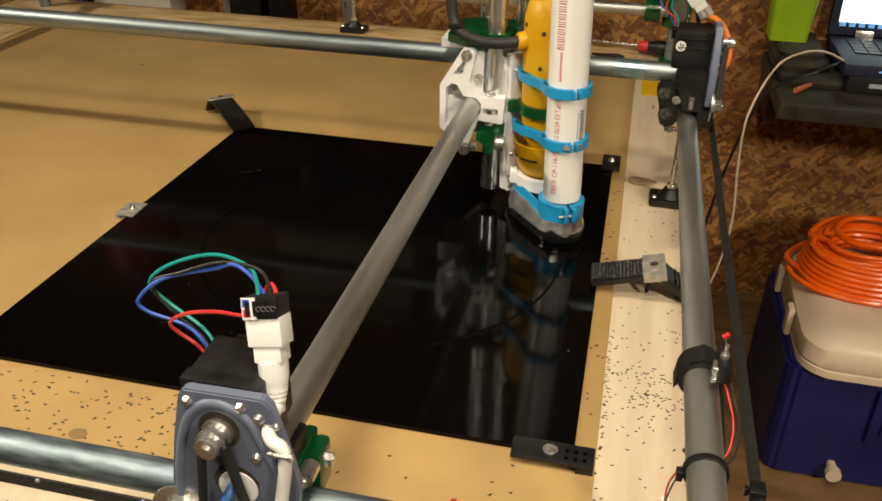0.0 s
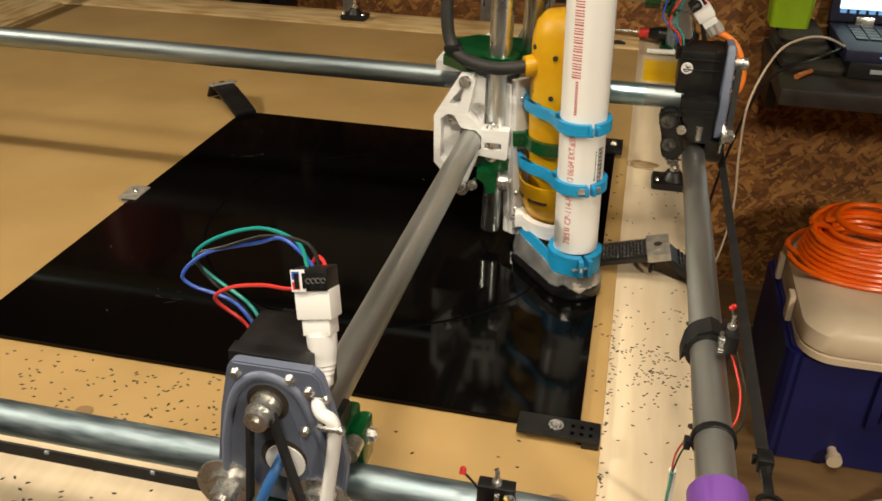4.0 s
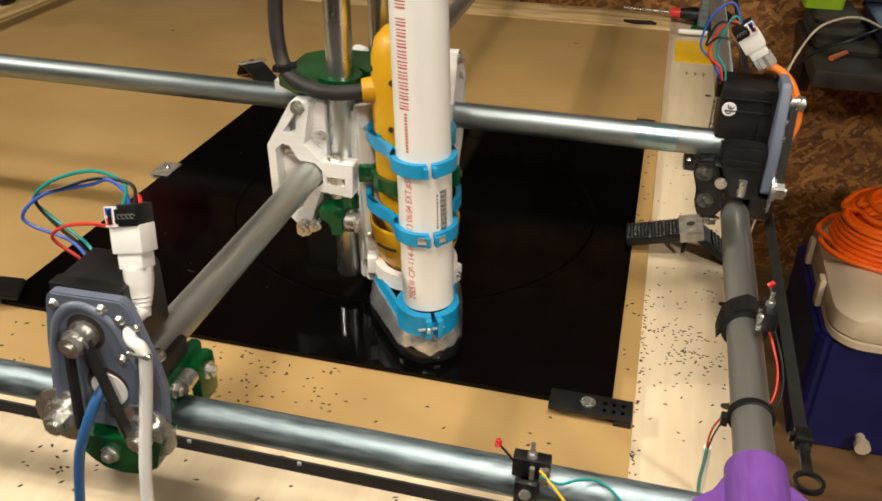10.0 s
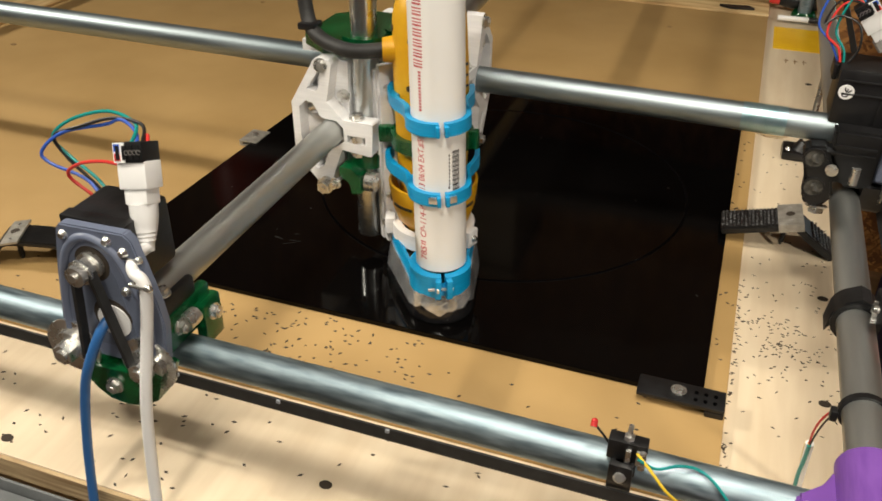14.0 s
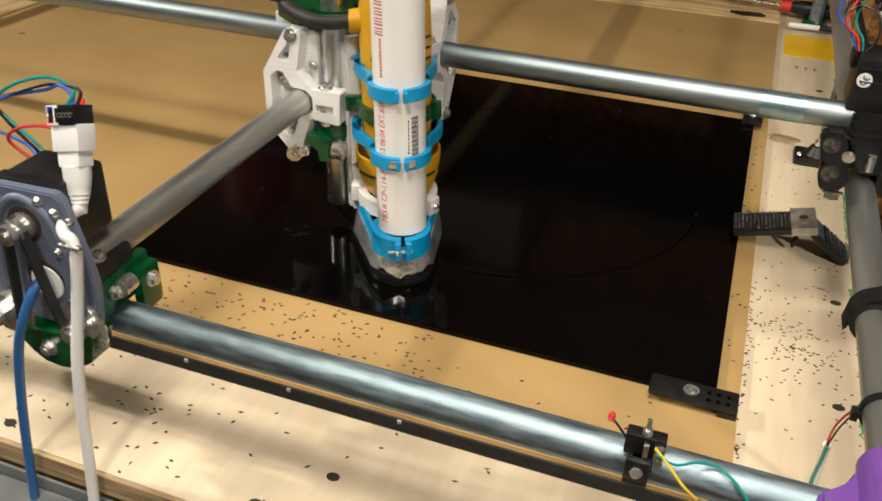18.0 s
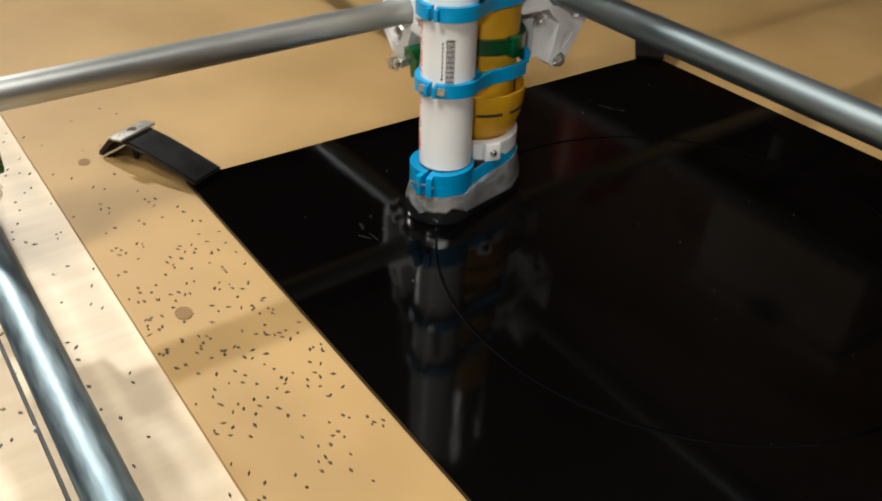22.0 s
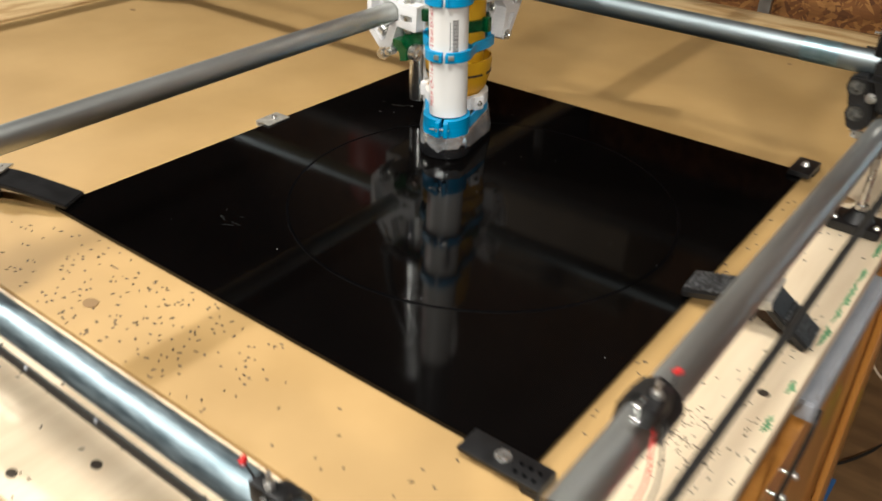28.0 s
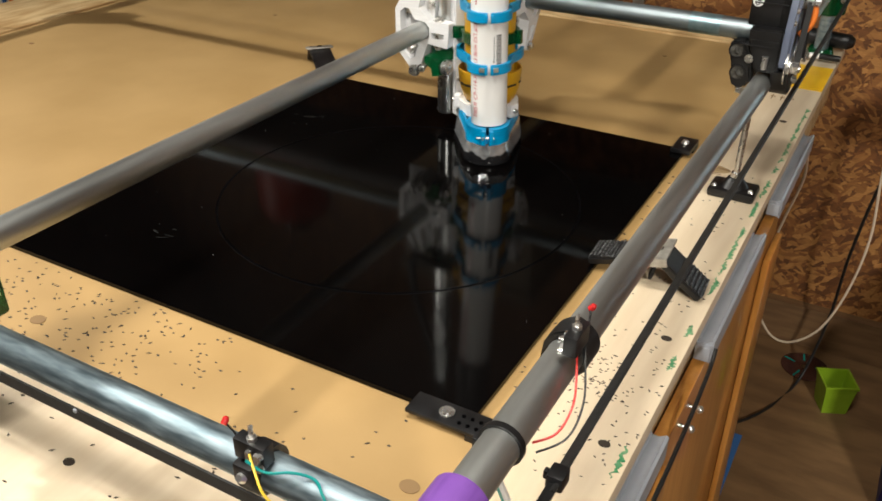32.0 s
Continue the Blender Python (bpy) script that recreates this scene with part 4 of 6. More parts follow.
def side_frame(m):
    bm = B()
    plate(bm, RING, [EYE, NOTCH, SLOT], 0.0, 0.0150, m)
    p = part("side_frame", bm, WHITE, head)
    bm = B()
    plate(bm, WEB, [arc(0, 0, 0.0128, 0, 345, 23)], 0.0153, 0.0400, m)
    part("web", bm, WHITE, p)
    out = m.to_3x3() @ Vector((0, 0, -1))
    up = m.to_3x3() @ Vector((0, 1, 0))
    for x, y, d in ((0.0062, 0.0290, 0.0153), (-0.0060, 0.0600, -0.0002), (-0.0066, -0.0490, -0.0002)):
        bolt(p, m @ Vector((x, y, d)), out, 0.0046, 0.0034)
    bolt(p, m @ Vector((0.0215, 0.0134, 0.0075)), up, 0.0050, 0.0034)
    bolt(p, m @ Vector((0.0215, -0.0172, 0.0075)), -up, 0.0050, 0.0034)
    for a, b in (((-0.0218, 0.0190, 0.010), (-0.0150, 0.0215, 0.010)), ((-0.0215, -0.0245, 0.010), (-0.0150, -0.0285, 0.010))):
        bm = B()
        cyl(bm, m @ Vector(a), m @ Vector(b), 0.0075, seg=20)
        cyl(bm, m @ (Vector(a) * 1.12 - Vector(b) * 0.12), m @ (Vector(b) * 1.12 - Vector(a) * 0.12), 0.0035, seg=12)
        part("roller", bm, BOLT, p, "steel bearing roller")
    bm = B()
    cyl(bm, m @ Vector((0.0225, -0.0062, 0.0075)), m @ Vector((0.0225, -0.0010, 0.0075)), 0.0080, seg=22)
    cyl(bm, m @ Vector((0.0225, -0.0066, 0.0075)), m @ Vector((0.0225, -0.0004, 0.0075)), 0.0034, seg=14)
    part("roller", bm, BOLT, p, "steel bearing roller")
    return p


FRONT = Matrix.Translation((OX, 0.040, ZY)) @ Matrix(((1, 0, 0, 0), (0, 0, 1, 0), (0, 1, 0, 0), (0, 0, 0, 1)))
SIDE = Matrix.Translation((-0.007, OY, ZX)) @ Matrix(((0, 0, -1, 0), (-1, 0, 0, 0), (0, -1, 0, 0), (0, 0, 0, 1)))
BACK = Matrix.Translation((OX, 0.194, ZY)) @ Matrix(((1, 0, 0, 0), (0, 0, -1, 0), (0, 1, 0, 0), (0, 0, 0, 1)))
for m in (FRONT, SIDE, BACK):
    side_frame(m)
# core block behind them
bm = B()
prism(bm, [(-0.160, 0.082), (-0.085, 0.082), (-0.080, 0.086), (-0.080, 0.155), (-0.160, 0.155)], 0.085, 0.112)
part("core_block", bm, WHITE, head)
bm = B()
prism(bm, [(-0.160, 0.082), (-0.085, 0.082), (-0.080, 0.086), (-0.080, 0.155), (-0.160, 0.155)], 0.186, 0.196)
part("core_block", bm, WHITE, head)
# upright tubes
for x, y in ((-0.0926, 0.065), (-0.065, 0.0926)):
    tubepart("upright_tube", (x, y, 0.024), (x, y, 0.43), 0.0112, CHROME, head, "shiny upright steel tube")
bm = B()
cyl(bm, (-0.058, 0.118, 0.19), (-0.058, 0.118, 0.40), 0.0042, seg=14)
part("lead_screw", bm, BOLT, head, "thin steel lead screw")
# green clamps on the uprights
for z0, z1, d in ((0.203, 0.214, 0.007), (0.098, 0.110, 0.008)):
    bm = B()
    for x, y in ((-0.0926, 0.065), (-0.065, 0.0926)):
        band(bm, x, y, 0.0114, 0.0114 + d, z0, z1, 0, 360, 24)
    part("green_clamp", bm, GREEN, head, "green translucent printed clamp")
bm = B()
prism(bm, [(-0.150, 0.070), (-0.125, 0.052), (-0.110, 0.060), (-0.108, 0.085), (-0.085, 0.108), (-0.055, 0.108), (-0.046, 0.122), (-0.060, 0.150), (-0.13, 0.150), (-0.150, 0.13)], 0.1965, 0.206)
part("green_top_plate", bm, GREEN, head, "green translucent printed top plate")
for pts in ([(-0.106, 0.103), (-0.095, 0.103), (-0.087, 0.096), (-0.0855, 0.081), (-0.095, 0.079), (-0.097, 0.089), (-0.106, 0.095)],):
    bm = B()
    prism(bm, pts, 0.033, 0.049, Matrix(((1, 0, 0, 0), (0, 0, 1, 0), (0, 1, 0, 0), (0, 0, 0, 1))))
    part("green_block", bm, GREEN, head, "green translucent printed block")
    bm = B()
    prism(bm, [(-u - 0.148, z + 0.010) for u, z in pts], -0.028, -0.012, Matrix(((0, 0, 1, 0), (-1, 0, 0, 0), (0, 1, 0, 0), (0, 0, 0, 1))))
    part("green_block", bm, GREEN, head, "green translucent printed block")
for p, d in (((-0.120, 0.032, 0.083), (0, -1, 0)), ((-0.109, 0.031, 0.088), (0, -1, 0)), ((-0.013, 0.062, 0.098), (1, 0, 0)), ((-0.013, 0.044, 0.104), (0.7, -0.7, 0))):
    bolt(head, p, d, 0.0056 if p[0] < -0.115 or p[1] > 0.05 else 0.0038, 0.005, 0.014)
for p, q in (((-0.0835, 0.041, 0.090), (-0.0745, 0.041, 0.090)), ((-0.020, 0.0635, 0.100), (-0.020, 0.0545, 0.100))):
    bm = B()
    cyl(bm, p, q, 0.0088, seg=24)
    cyl(bm, Vector(p).lerp(Vector(q), -0.25), Vector(p).lerp(Vector(q), 1.3), 0.0045, seg=6)
    part("bearing", bm, BOLT, head, "steel ball bearing on a bolt")
# white tool plate on the diagonal, between uprights and router
D45 = Matrix.Translation((-0.058, 0.062, 0)) @ Matrix.Rotation(radians(45), 4, "Z")
bm = B()
box(bm, (-0.019, -0.004, 0.030), (0.019, 0.003, 0.196), 0.001, D45)
box(bm, (-0.0205, 0.0032, 0.030), (-0.0100, 0.0110, 0.190), 0.001, D45)
box(bm, (0.0100, 0.0032, 0.030), (0.0205, 0.0110, 0.190), 0.001, D45)
part("tool_plate", bm, WHITE, head, "white printed tool plate")
for z in (0.036, 0.058, 0.076, 0.176):
    for x in (-0.0155, 0.0155):
        screw(head, D45 @ Vector((x, -0.004, z)), (0.7, -0.7, 0), 0.003)
# router
router = part("router", (lambda b: (lathe(b, [(0.018, 0.052), (0.0255, 0.055), (0.0280, 0.066), (0.0290, 0.100), (0.0300, 0.140), (0.0305, 0.200), (0.0290, 0.240), (0.0255, 0.254), (0.018, 0.262), (0.006, 0.264)], (RX, RY, 0), 36, lambda a, z: 1 + 0.02 * math.cos(2 * a)), b)[1])(B()), YELLOW, head, "yellow plastic router body")
bm = B()
lathe(bm, [(0.0250, 0.0560), (0.0315, 0.0625), (0.0362, 0.0760), (0.0385, 0.0930), (0.0388, 0.0985), (0.0368, 0.0990), (0.0358, 0.0930), (0.0335, 0.0780), (0.0280, 0.0690)], (RX, RY, 0), 44)
part("guard_cup", bm, YELLOW, router, "yellow flared guard cup")
bm = B()
for a in range(-176, 60, 46):
    for k in range(6):
        box(bm, (0.0372, -0.0021, 0.0815), (0.0380, 0.0021, 0.0838), 0, Matrix.Translation((RX, RY, 0)) @ Matrix.Rotation(radians(a + k * 5.5), 4, "Z"))
part("vent_slots", bm, KNOT, router, "dark vent slots")
for a, z in ((-150, 0.232), (-100, 0.226), (-150, 0.190), (-105, 0.188)):
    c, s = math.cos(radians(a)), math.sin(radians(a))
    bm = B()
    cyl(bm, (RX + 0.0285 * c, RY + 0.0285 * s, z), (RX + 0.0306 * c, RY + 0.0306 * s, z), 0.0024, seg=12)
    part("screw_well", bm, KNOT, router)
bm = B()
for k in range(4):
    box(bm, (0.0302, -0.008, 0.176 + k * 0.009), (0.0309, 0.010, 0.178 + k * 0.009), 0, Matrix.Translation((RX, RY, 0)) @ Matrix.Rotation(radians(-20), 4, "Z"))
part("label_print", bm, INKB, router, "black print bars")
bm = B()
CD = Vector((-0.93, -0.37, 0))
c0 = Vector((RX, RY, 0.213)) + CD * 0.026
cyl(bm, c0, c0 + CD * 0.012, 0.0115, 0.0095, seg=20)
part("cord_boss", bm, YELLOW, router)
bm = B()
p0 = c0 + CD * 0.008
cord(bm, [p0, p0 + Vector((-0.030, -0.006, -0.002)), p0 + Vector((-0.062, 0.004, 0.003)), p0 + Vector((-0.078, 0.016, 0.016)), p0 + Vector((-0.082, 0.022, 0.05)), p0 + Vector((-0.076, 0.028, 0.10)), p0 + Vector((-0.06, 0.05, 0.20)), p0 + Vector((-0.05, 0.08, 0.34))], 0.0062, 12)
part("power_cord", bm, RUBBER, router, "thick black power cord")
for q in (Vector((-0.074, 0.011, 0.011)), Vector((-0.077, 0.028, 0.094))):
    bm = B()
    box(bm, p0 + q - Vector((0.008, 0.008, 0.003)), p0 + q + Vector((0.008, 0.008, 0.003)), 0.002)
    part("cord_tie", bm, BLACK, router)
# white tool clamp near the router's nose and a green one higher up
bm = B()
band(bm, RX, RY, 0.0290, 0.0365, 0.044, 0.058, 0, 360, 36)
for a in (-72, 74):
    box(bm, (-0.007, -0.043, 0.045), (0.007, -0.034, 0.061), 0.002, Matrix.Translation((RX, RY, 0)) @ Matrix.Rotation(radians(a), 4, "Z"))
part("nose_clamp", bm, WHITE, head, "white printed router clamp")
for a in (-72, 74):
    q = Matrix.Translation((RX, RY, 0)) @ Matrix.Rotation(radians(a), 4, "Z")
    screw(head, q @ Vector((0, -0.0430, 0.053)), q.to_3x3() @ Vector((0, -1, 0)), 0.0034)
bm = B()
band(bm, RX, RY, 0.0306, 0.0350, 0.132, 0.144, 0, 360, 36)
box(bm, (-0.004, -0.046, 0.131), (0.004, -0.032, 0.145), 0.001, Matrix.Translation((RX, RY, 0)) @ Matrix.Rotation(radians(-80), 4, "Z"))
box(bm, (-0.004, -0.040, 0.130), (0.004, -0.032, 0.146), 0.001, Matrix.Translation((RX, RY, 0)) @ Matrix.Rotation(radians(95), 4, "Z"))
part("router_clamp", bm, GREEN, head, "green translucent printed router clamp")
bm = B()
cyl(bm, (RX, RY, 0.009), (RX, RY, 0.052), 0.010, seg=18)
part("collet", bm, BOLT, head)

# white suction pipe with its print
pipe = tubepart("suction_pipe", (0, 0, 0.0505), (0, 0, 0.325), PR, PVC, head, "white plastic pipe with red print", 0.003, 48)


def wrap(bm, angle, z0):
    """Bends flat marks (x up the pipe, y round it, z out) on to the pipe."""
    for v in bm.verts:
        a = radians(angle) - v.co.y / PR
        r = PR + 0.0001 + v.co.z
        v.co = Vector((r * math.cos(a), r * math.sin(a), z0 + v.co.x))


def pipe_text(body, size, angle, z0, length=None):
    cu = bpy.data.curves.new("print", "FONT")
    cu.body, cu.size, cu.extrude = body, size, 0.00012
    ob = bpy.data.objects.new("print", cu)
    scene.collection.objects.link(ob)
    me = ob.to_mesh()
    bm = B()
    bm.from_mesh(me)
    ob.to_mesh_clear()
    bpy.data.objects.remove(ob)
    xs = [v.co.x for v in bm.verts]
    if length:
        s = length / (max(xs) - min(xs))
        for v in bm.verts:
            v.co.x = (v.co.x - min(xs)) * s
    wrap(bm, angle, z0)
    return part("print", bm, INK, pipe, "red printed code")


def bars(items, angle, z0, mat, name, label):
    bm = B()
    for x0, x1, y0, y1 in items:
        n = max(1, int(abs(y1 - y0) / 0.002))
        for k in range(n):
            box(bm, (x0, y0 + (y1 - y0) * k / n, 0), (x1, y0 + (y1 - y0) * (k + 1) / n, 0.00012))
    wrap(bm, angle, z0)
    return part(name, bm, mat, pipe, label)


pipe_text("785", 0.0085, -103, 0.0605, 0.012)
pipe_text("CP-114-P", 0.0085, -103, 0.0812, 0.0285)
bars([(k * 0.0022, k * 0.0022 + 0.0012, 0.0005, 0.0055) for k in range(2)], -103, 0.0742, INK, "print_line", "small red print bars")
pipe_text("07", 0.0085, -103, 0.1125, 0.006)
pipe_text("13 06:04 EXT.#59R", 0.0085, -103, 0.1245, 0.049)


# maker's name as plain strokes, a small line beside it, and the bar code
rnd = random.Random(2)
for z, n in ((0.222, 9), (0.294, 4)):
    it = []
    for k in range(n):
        x = k * 0.0075
        it += [(x, x + 0.0013, -0.001, 0.0075), (x + 0.0024, x + 0.0033, -0.001, 0.0075), (x + 0.0046, x + 0.0056, -0.001, 0.0075)]
    bars(it, -103, z, INK, "print_line", "red print bars")
bars([(k * 0.0024, k * 0.0024 + 0.0016, 0, 0.0024) for k in range(13)], -105, 0.189, INK, "print_line", "small red print bars")
bars([(0.0013 * k, 0.0013 * k + (0.0005 if k % 3 else 0.0009), 0, 0.0065) for k in range(26)], -24, 0.124, INKB, "bar_code", "black bar code")
bars([(0.0, 0.002, 0.0085 + 0.0014 * 0, 0.010)] + [(0.003 * k, 0.003 * k + 0.0018, 0.0085, 0.0095) for k in range(10)], -24, 0.126, INKB, "print_line", "small grey print bars")
part("pipe_joint", (lambda b: (band(b, 0, 0, PR + 0.0002, PR + 0.0040, 0.316, 0.352), b)[1])(B()), BLACK, pipe, "black hose cuff")
bm = B()
lathe(bm, [(0.0215 + 0.0018 * (k % 2), 0.352 + 0.005 * k) for k in range(24)], (0, 0, 0), 28)
part("hose_end", bm, RUBBER, pipe, "dark ribbed suction hose")

# cyan clips that tie the pipe to the router
GAP = -64
for z in (0.171, 0.113):
    bm = B()
    band(bm, 0, 0, PR + 0.0002, PR + 0.0045, z, z + 0.0105, GAP + 5, GAP + 355, 44)
    band(bm, RX, RY, 0.0362 if z < 0.15 else 0.0312, 0.0405 if z < 0.15 else 0.036, z, z + 0.0105, 60, 236, 30)
    part("pipe_clip", bm, CYAN, head, "cyan printed pipe clip")
    ring = 0.0385 if z < 0.15 else 0.0335
    for sgn in (1, -1):
        ax = Vector((RX, RY)).normalized()
        nrm = Vector((-ax.y, ax.x)) * sgn
        a = nrm * (PR + 0.0022)
        c = Vector((RX, RY)) + nrm * ring
        mid1, mid2 = a.lerp(c, 0.35) - nrm * 0.0035, a.lerp(c, 0.7) + nrm * 0.001
        pts = smooth_path([(*a, 0), (*mid1, 0), (*mid2, 0), (*c, 0)], 5)
        bm = B()
        lo = [bm.verts.new((p.x - nrm.x * 0.0022, p.y - nrm.y * 0.0022, z)) for p in pts]
        hi = [bm.verts.new((p.x + nrm.x * 0.0022, p.y + nrm.y * 0.0022, z)) for p in pts]
        lo2 = [bm.verts.new(v.co + Vector((0, 0, 0.0105))) for v in lo]
        hi2 = [bm.verts.new(v.co + Vector((0, 0, 0.0105))) for v in hi]
        for i in range(len(pts) - 1):
            bm.faces.new((lo[i], lo[i + 1], hi[i + 1], hi[i]))
            bm.faces.new((lo2[i], hi2[i], hi2[i + 1], lo2[i + 1]))
            bm.faces.new((lo[i], lo2[i], lo2[i + 1], lo[i + 1]))
            bm.faces.new((hi[i], hi[i + 1], hi2[i + 1], hi2[i]))
        part("clip_arm", bm, CYAN, head)
    bm = B()
    for da in (-7, 7):
        c, s = math.cos(radians(GAP + da)), math.sin(radians(GAP + da))
        box(bm, (PR + 0.003, -0.0016, z + 0.001), (PR + 0.0085, 0.0016, z + 0.0095), 0.0006, Matrix.Rotation(radians(GAP + da), 4, "Z"))
    part("clip_lug", bm, CYAN, head)
    if z < 0.15:
        bm = B()
        for da in (-16, 15):
            box(bm, (PR + 0.0042, -0.004, z + 0.003), (PR + 0.0062, 0.004, z + 0.0085), 0.0004, Matrix.Rotation(radians(GAP + da), 4, "Z"))
        part("clip_nut", bm, BOLT, head)
# dust shoe: cyan collar, taped skirt and dark foam foot
bm = B()
band(bm, 0, 0, PR - 0.002, PR + 0.0048, 0.0300, 0.0500, GAP + 4, GAP + 356, 44)
part("shoe_collar", bm, CYAN, head, "cyan printed dust shoe collar")


def hull(grow, n=22):
    """Rounded outline round pipe and router, as seen from above."""
    a = math.degrees(math.atan2(RY, RX))
    r1, r2 = 0.0215 + grow, 0.0345 + grow
    return arc(0, 0, r1, a + 105, a + 255, n) + arc(RX, RY, r2, a - 105, a + 105, n)


# a waisted cyan shell that joins collar and router, its wall rising towards the router
def waist(grow, n=22):
    """As hull(), drawn in between pipe and router."""
    out = []
    ax = Vector((RX, RY)).normalized()
    for x, y in hull(grow, n):
        along = x * ax.x + y * ax.y
        out.append((x, y, max(0.0, min(1.0, along / Vector((RX, RY)).length))))
    return out


bm = B()
rings_ = []
for z0, dz, g in ((0.0285, 0.0, 0.0030), (0.0385, 0.0060, 0.0022), (0.0420, 0.0080, 0.0010), (0.0410, 0.0070, -0.0020), (0.0330, 0.0, -0.0030)):
    rings_.append([bm.verts.new((x, y, z0 + dz * u)) for x, y, u in waist(g)])
for a, b in zip(rings_, rings_[1:]):
    for k in range(len(a)):
        bm.faces.new((a[k], a[(k + 1) % len(a)], b[(k + 1) % len(a)], b[k]))
bm.faces.new(rings_[0])
bm.faces.new(rings_[-1][::-1])
part("shoe_plate", bm, CYAN, head, "cyan printed dust shoe plate")
bm = B()
rows_ = []
rnd = random.Random(11)
N = 40
ph = [rnd.uniform(0, 6.28) for _ in range(4)]
wave = [0.9 * math.sin(0.28 * i + ph[0]) + 0.7 * math.sin(0.53 * i + ph[1]) + 0.35 * math.sin(1.1 * i + ph[2]) for i in range(2 * N + 2)]
for z, dz, g, w_ in ((0.0325, 0.0060, 0.0036, 0.0006), (0.0300, 0.0030, 0.0046, 0.0005), (0.0260, 0.0, 0.0056, 0.0009), (0.0220, -0.001, 0.0068, 0.0016), (0.0180, -0.002, 0.0076, 0.0024), (0.0168, -0.002, 0.0050, 0.0010)):
    rows_.append([bm.verts.new((x * (1 + 0.012 * wave[i % len(wave)] * w_ * 300), y, z + dz * u + wave[(i + 9) % len(wave)] * w_)) for i, (x, y, u) in enumerate(waist(g, N))])
for a, b in zip(rows_, rows_[1:]):
    for k in range(len(a)):
        bm.faces.new((a[k], a[(k + 1) % len(a)], b[(k + 1) % len(a)], b[k]))
bm.faces.new(rows_[0])
bm.faces.new(rows_[-1][::-1])
part("tape_skirt", bm, DUCT, head, "crinkled silver tape skirt")
# black brush foot
bm = B()
lips = [[bm.verts.new((x, y, z)) for x, y in hull(g, 46)] for z, g in ((0.0185, 0.0064), (0.0160, 0.0072), (0.0085, 0.0080), (0.0062, 0.0076), (0.0056, 0.0060))]
for a, b in zip(lips, lips[1:]):
    for k in range(len(a)):
        bm.faces.new((a[k], b[k], b[(k + 1) % len(a)], a[(k + 1) % len(a)]))
bm.faces.new(lips[0])
bm.faces.new(lips[-1][::-1])
part("brush_foot", bm, material("glossy_black_skirt", (0.006, 0.006, 0.007), 0.20, colour2=(0.012, 0.012, 0.013), scale=60, bump=0.8, bump_scale=55), head, "crinkled glossy black foot")
bm = B()
c, s = math.cos(radians(GAP)), math.sin(radians(GAP))
for da, d in ((-9, 1), (9, -1)):
    q = Matrix.Rotation(radians(GAP + da), 4, "Z")
    box(bm, (PR + 0.004, -0.0025, 0.0325), (PR + 0.0105, 0.0025, 0.0495), 0.0008, q)
part("collar_lug", bm, CYAN, head)
bm = B()
q = Matrix.Rotation(radians(GAP), 4, "Z")
cyl(bm, q @ Vector((PR + 0.0075, -0.013, 0.041)), q @ Vector((PR + 0.0075, 0.008, 0.041)), 0.0013, seg=8)
cyl(bm, q @ Vector((PR + 0.0075, -0.0062, 0.041)), q @ Vector((PR + 0.0075, -0.004, 0.041)), 0.0036, seg=6)
part("collar_bolt", bm, BOLT, head)


# router, pipe and clips lean a little on the carriage
LEAN = Matrix.Translation((0, 0.003, 0.045)) @ Matrix.Rotation(radians(-2.1), 4, "Y") @ Matrix.Rotation(radians(-0.7), 4, "X") @ Matrix.Translation((0, 0, -0.045))
for c in head.children:
    if c.name.split(".")[0] in ("suction_pipe", "router", "pipe_clip", "clip_arm", "clip_lug", "clip_nut", "router_clamp", "tool_plate"):
        c.matrix_basis = LEAN @ c.matrix_basis


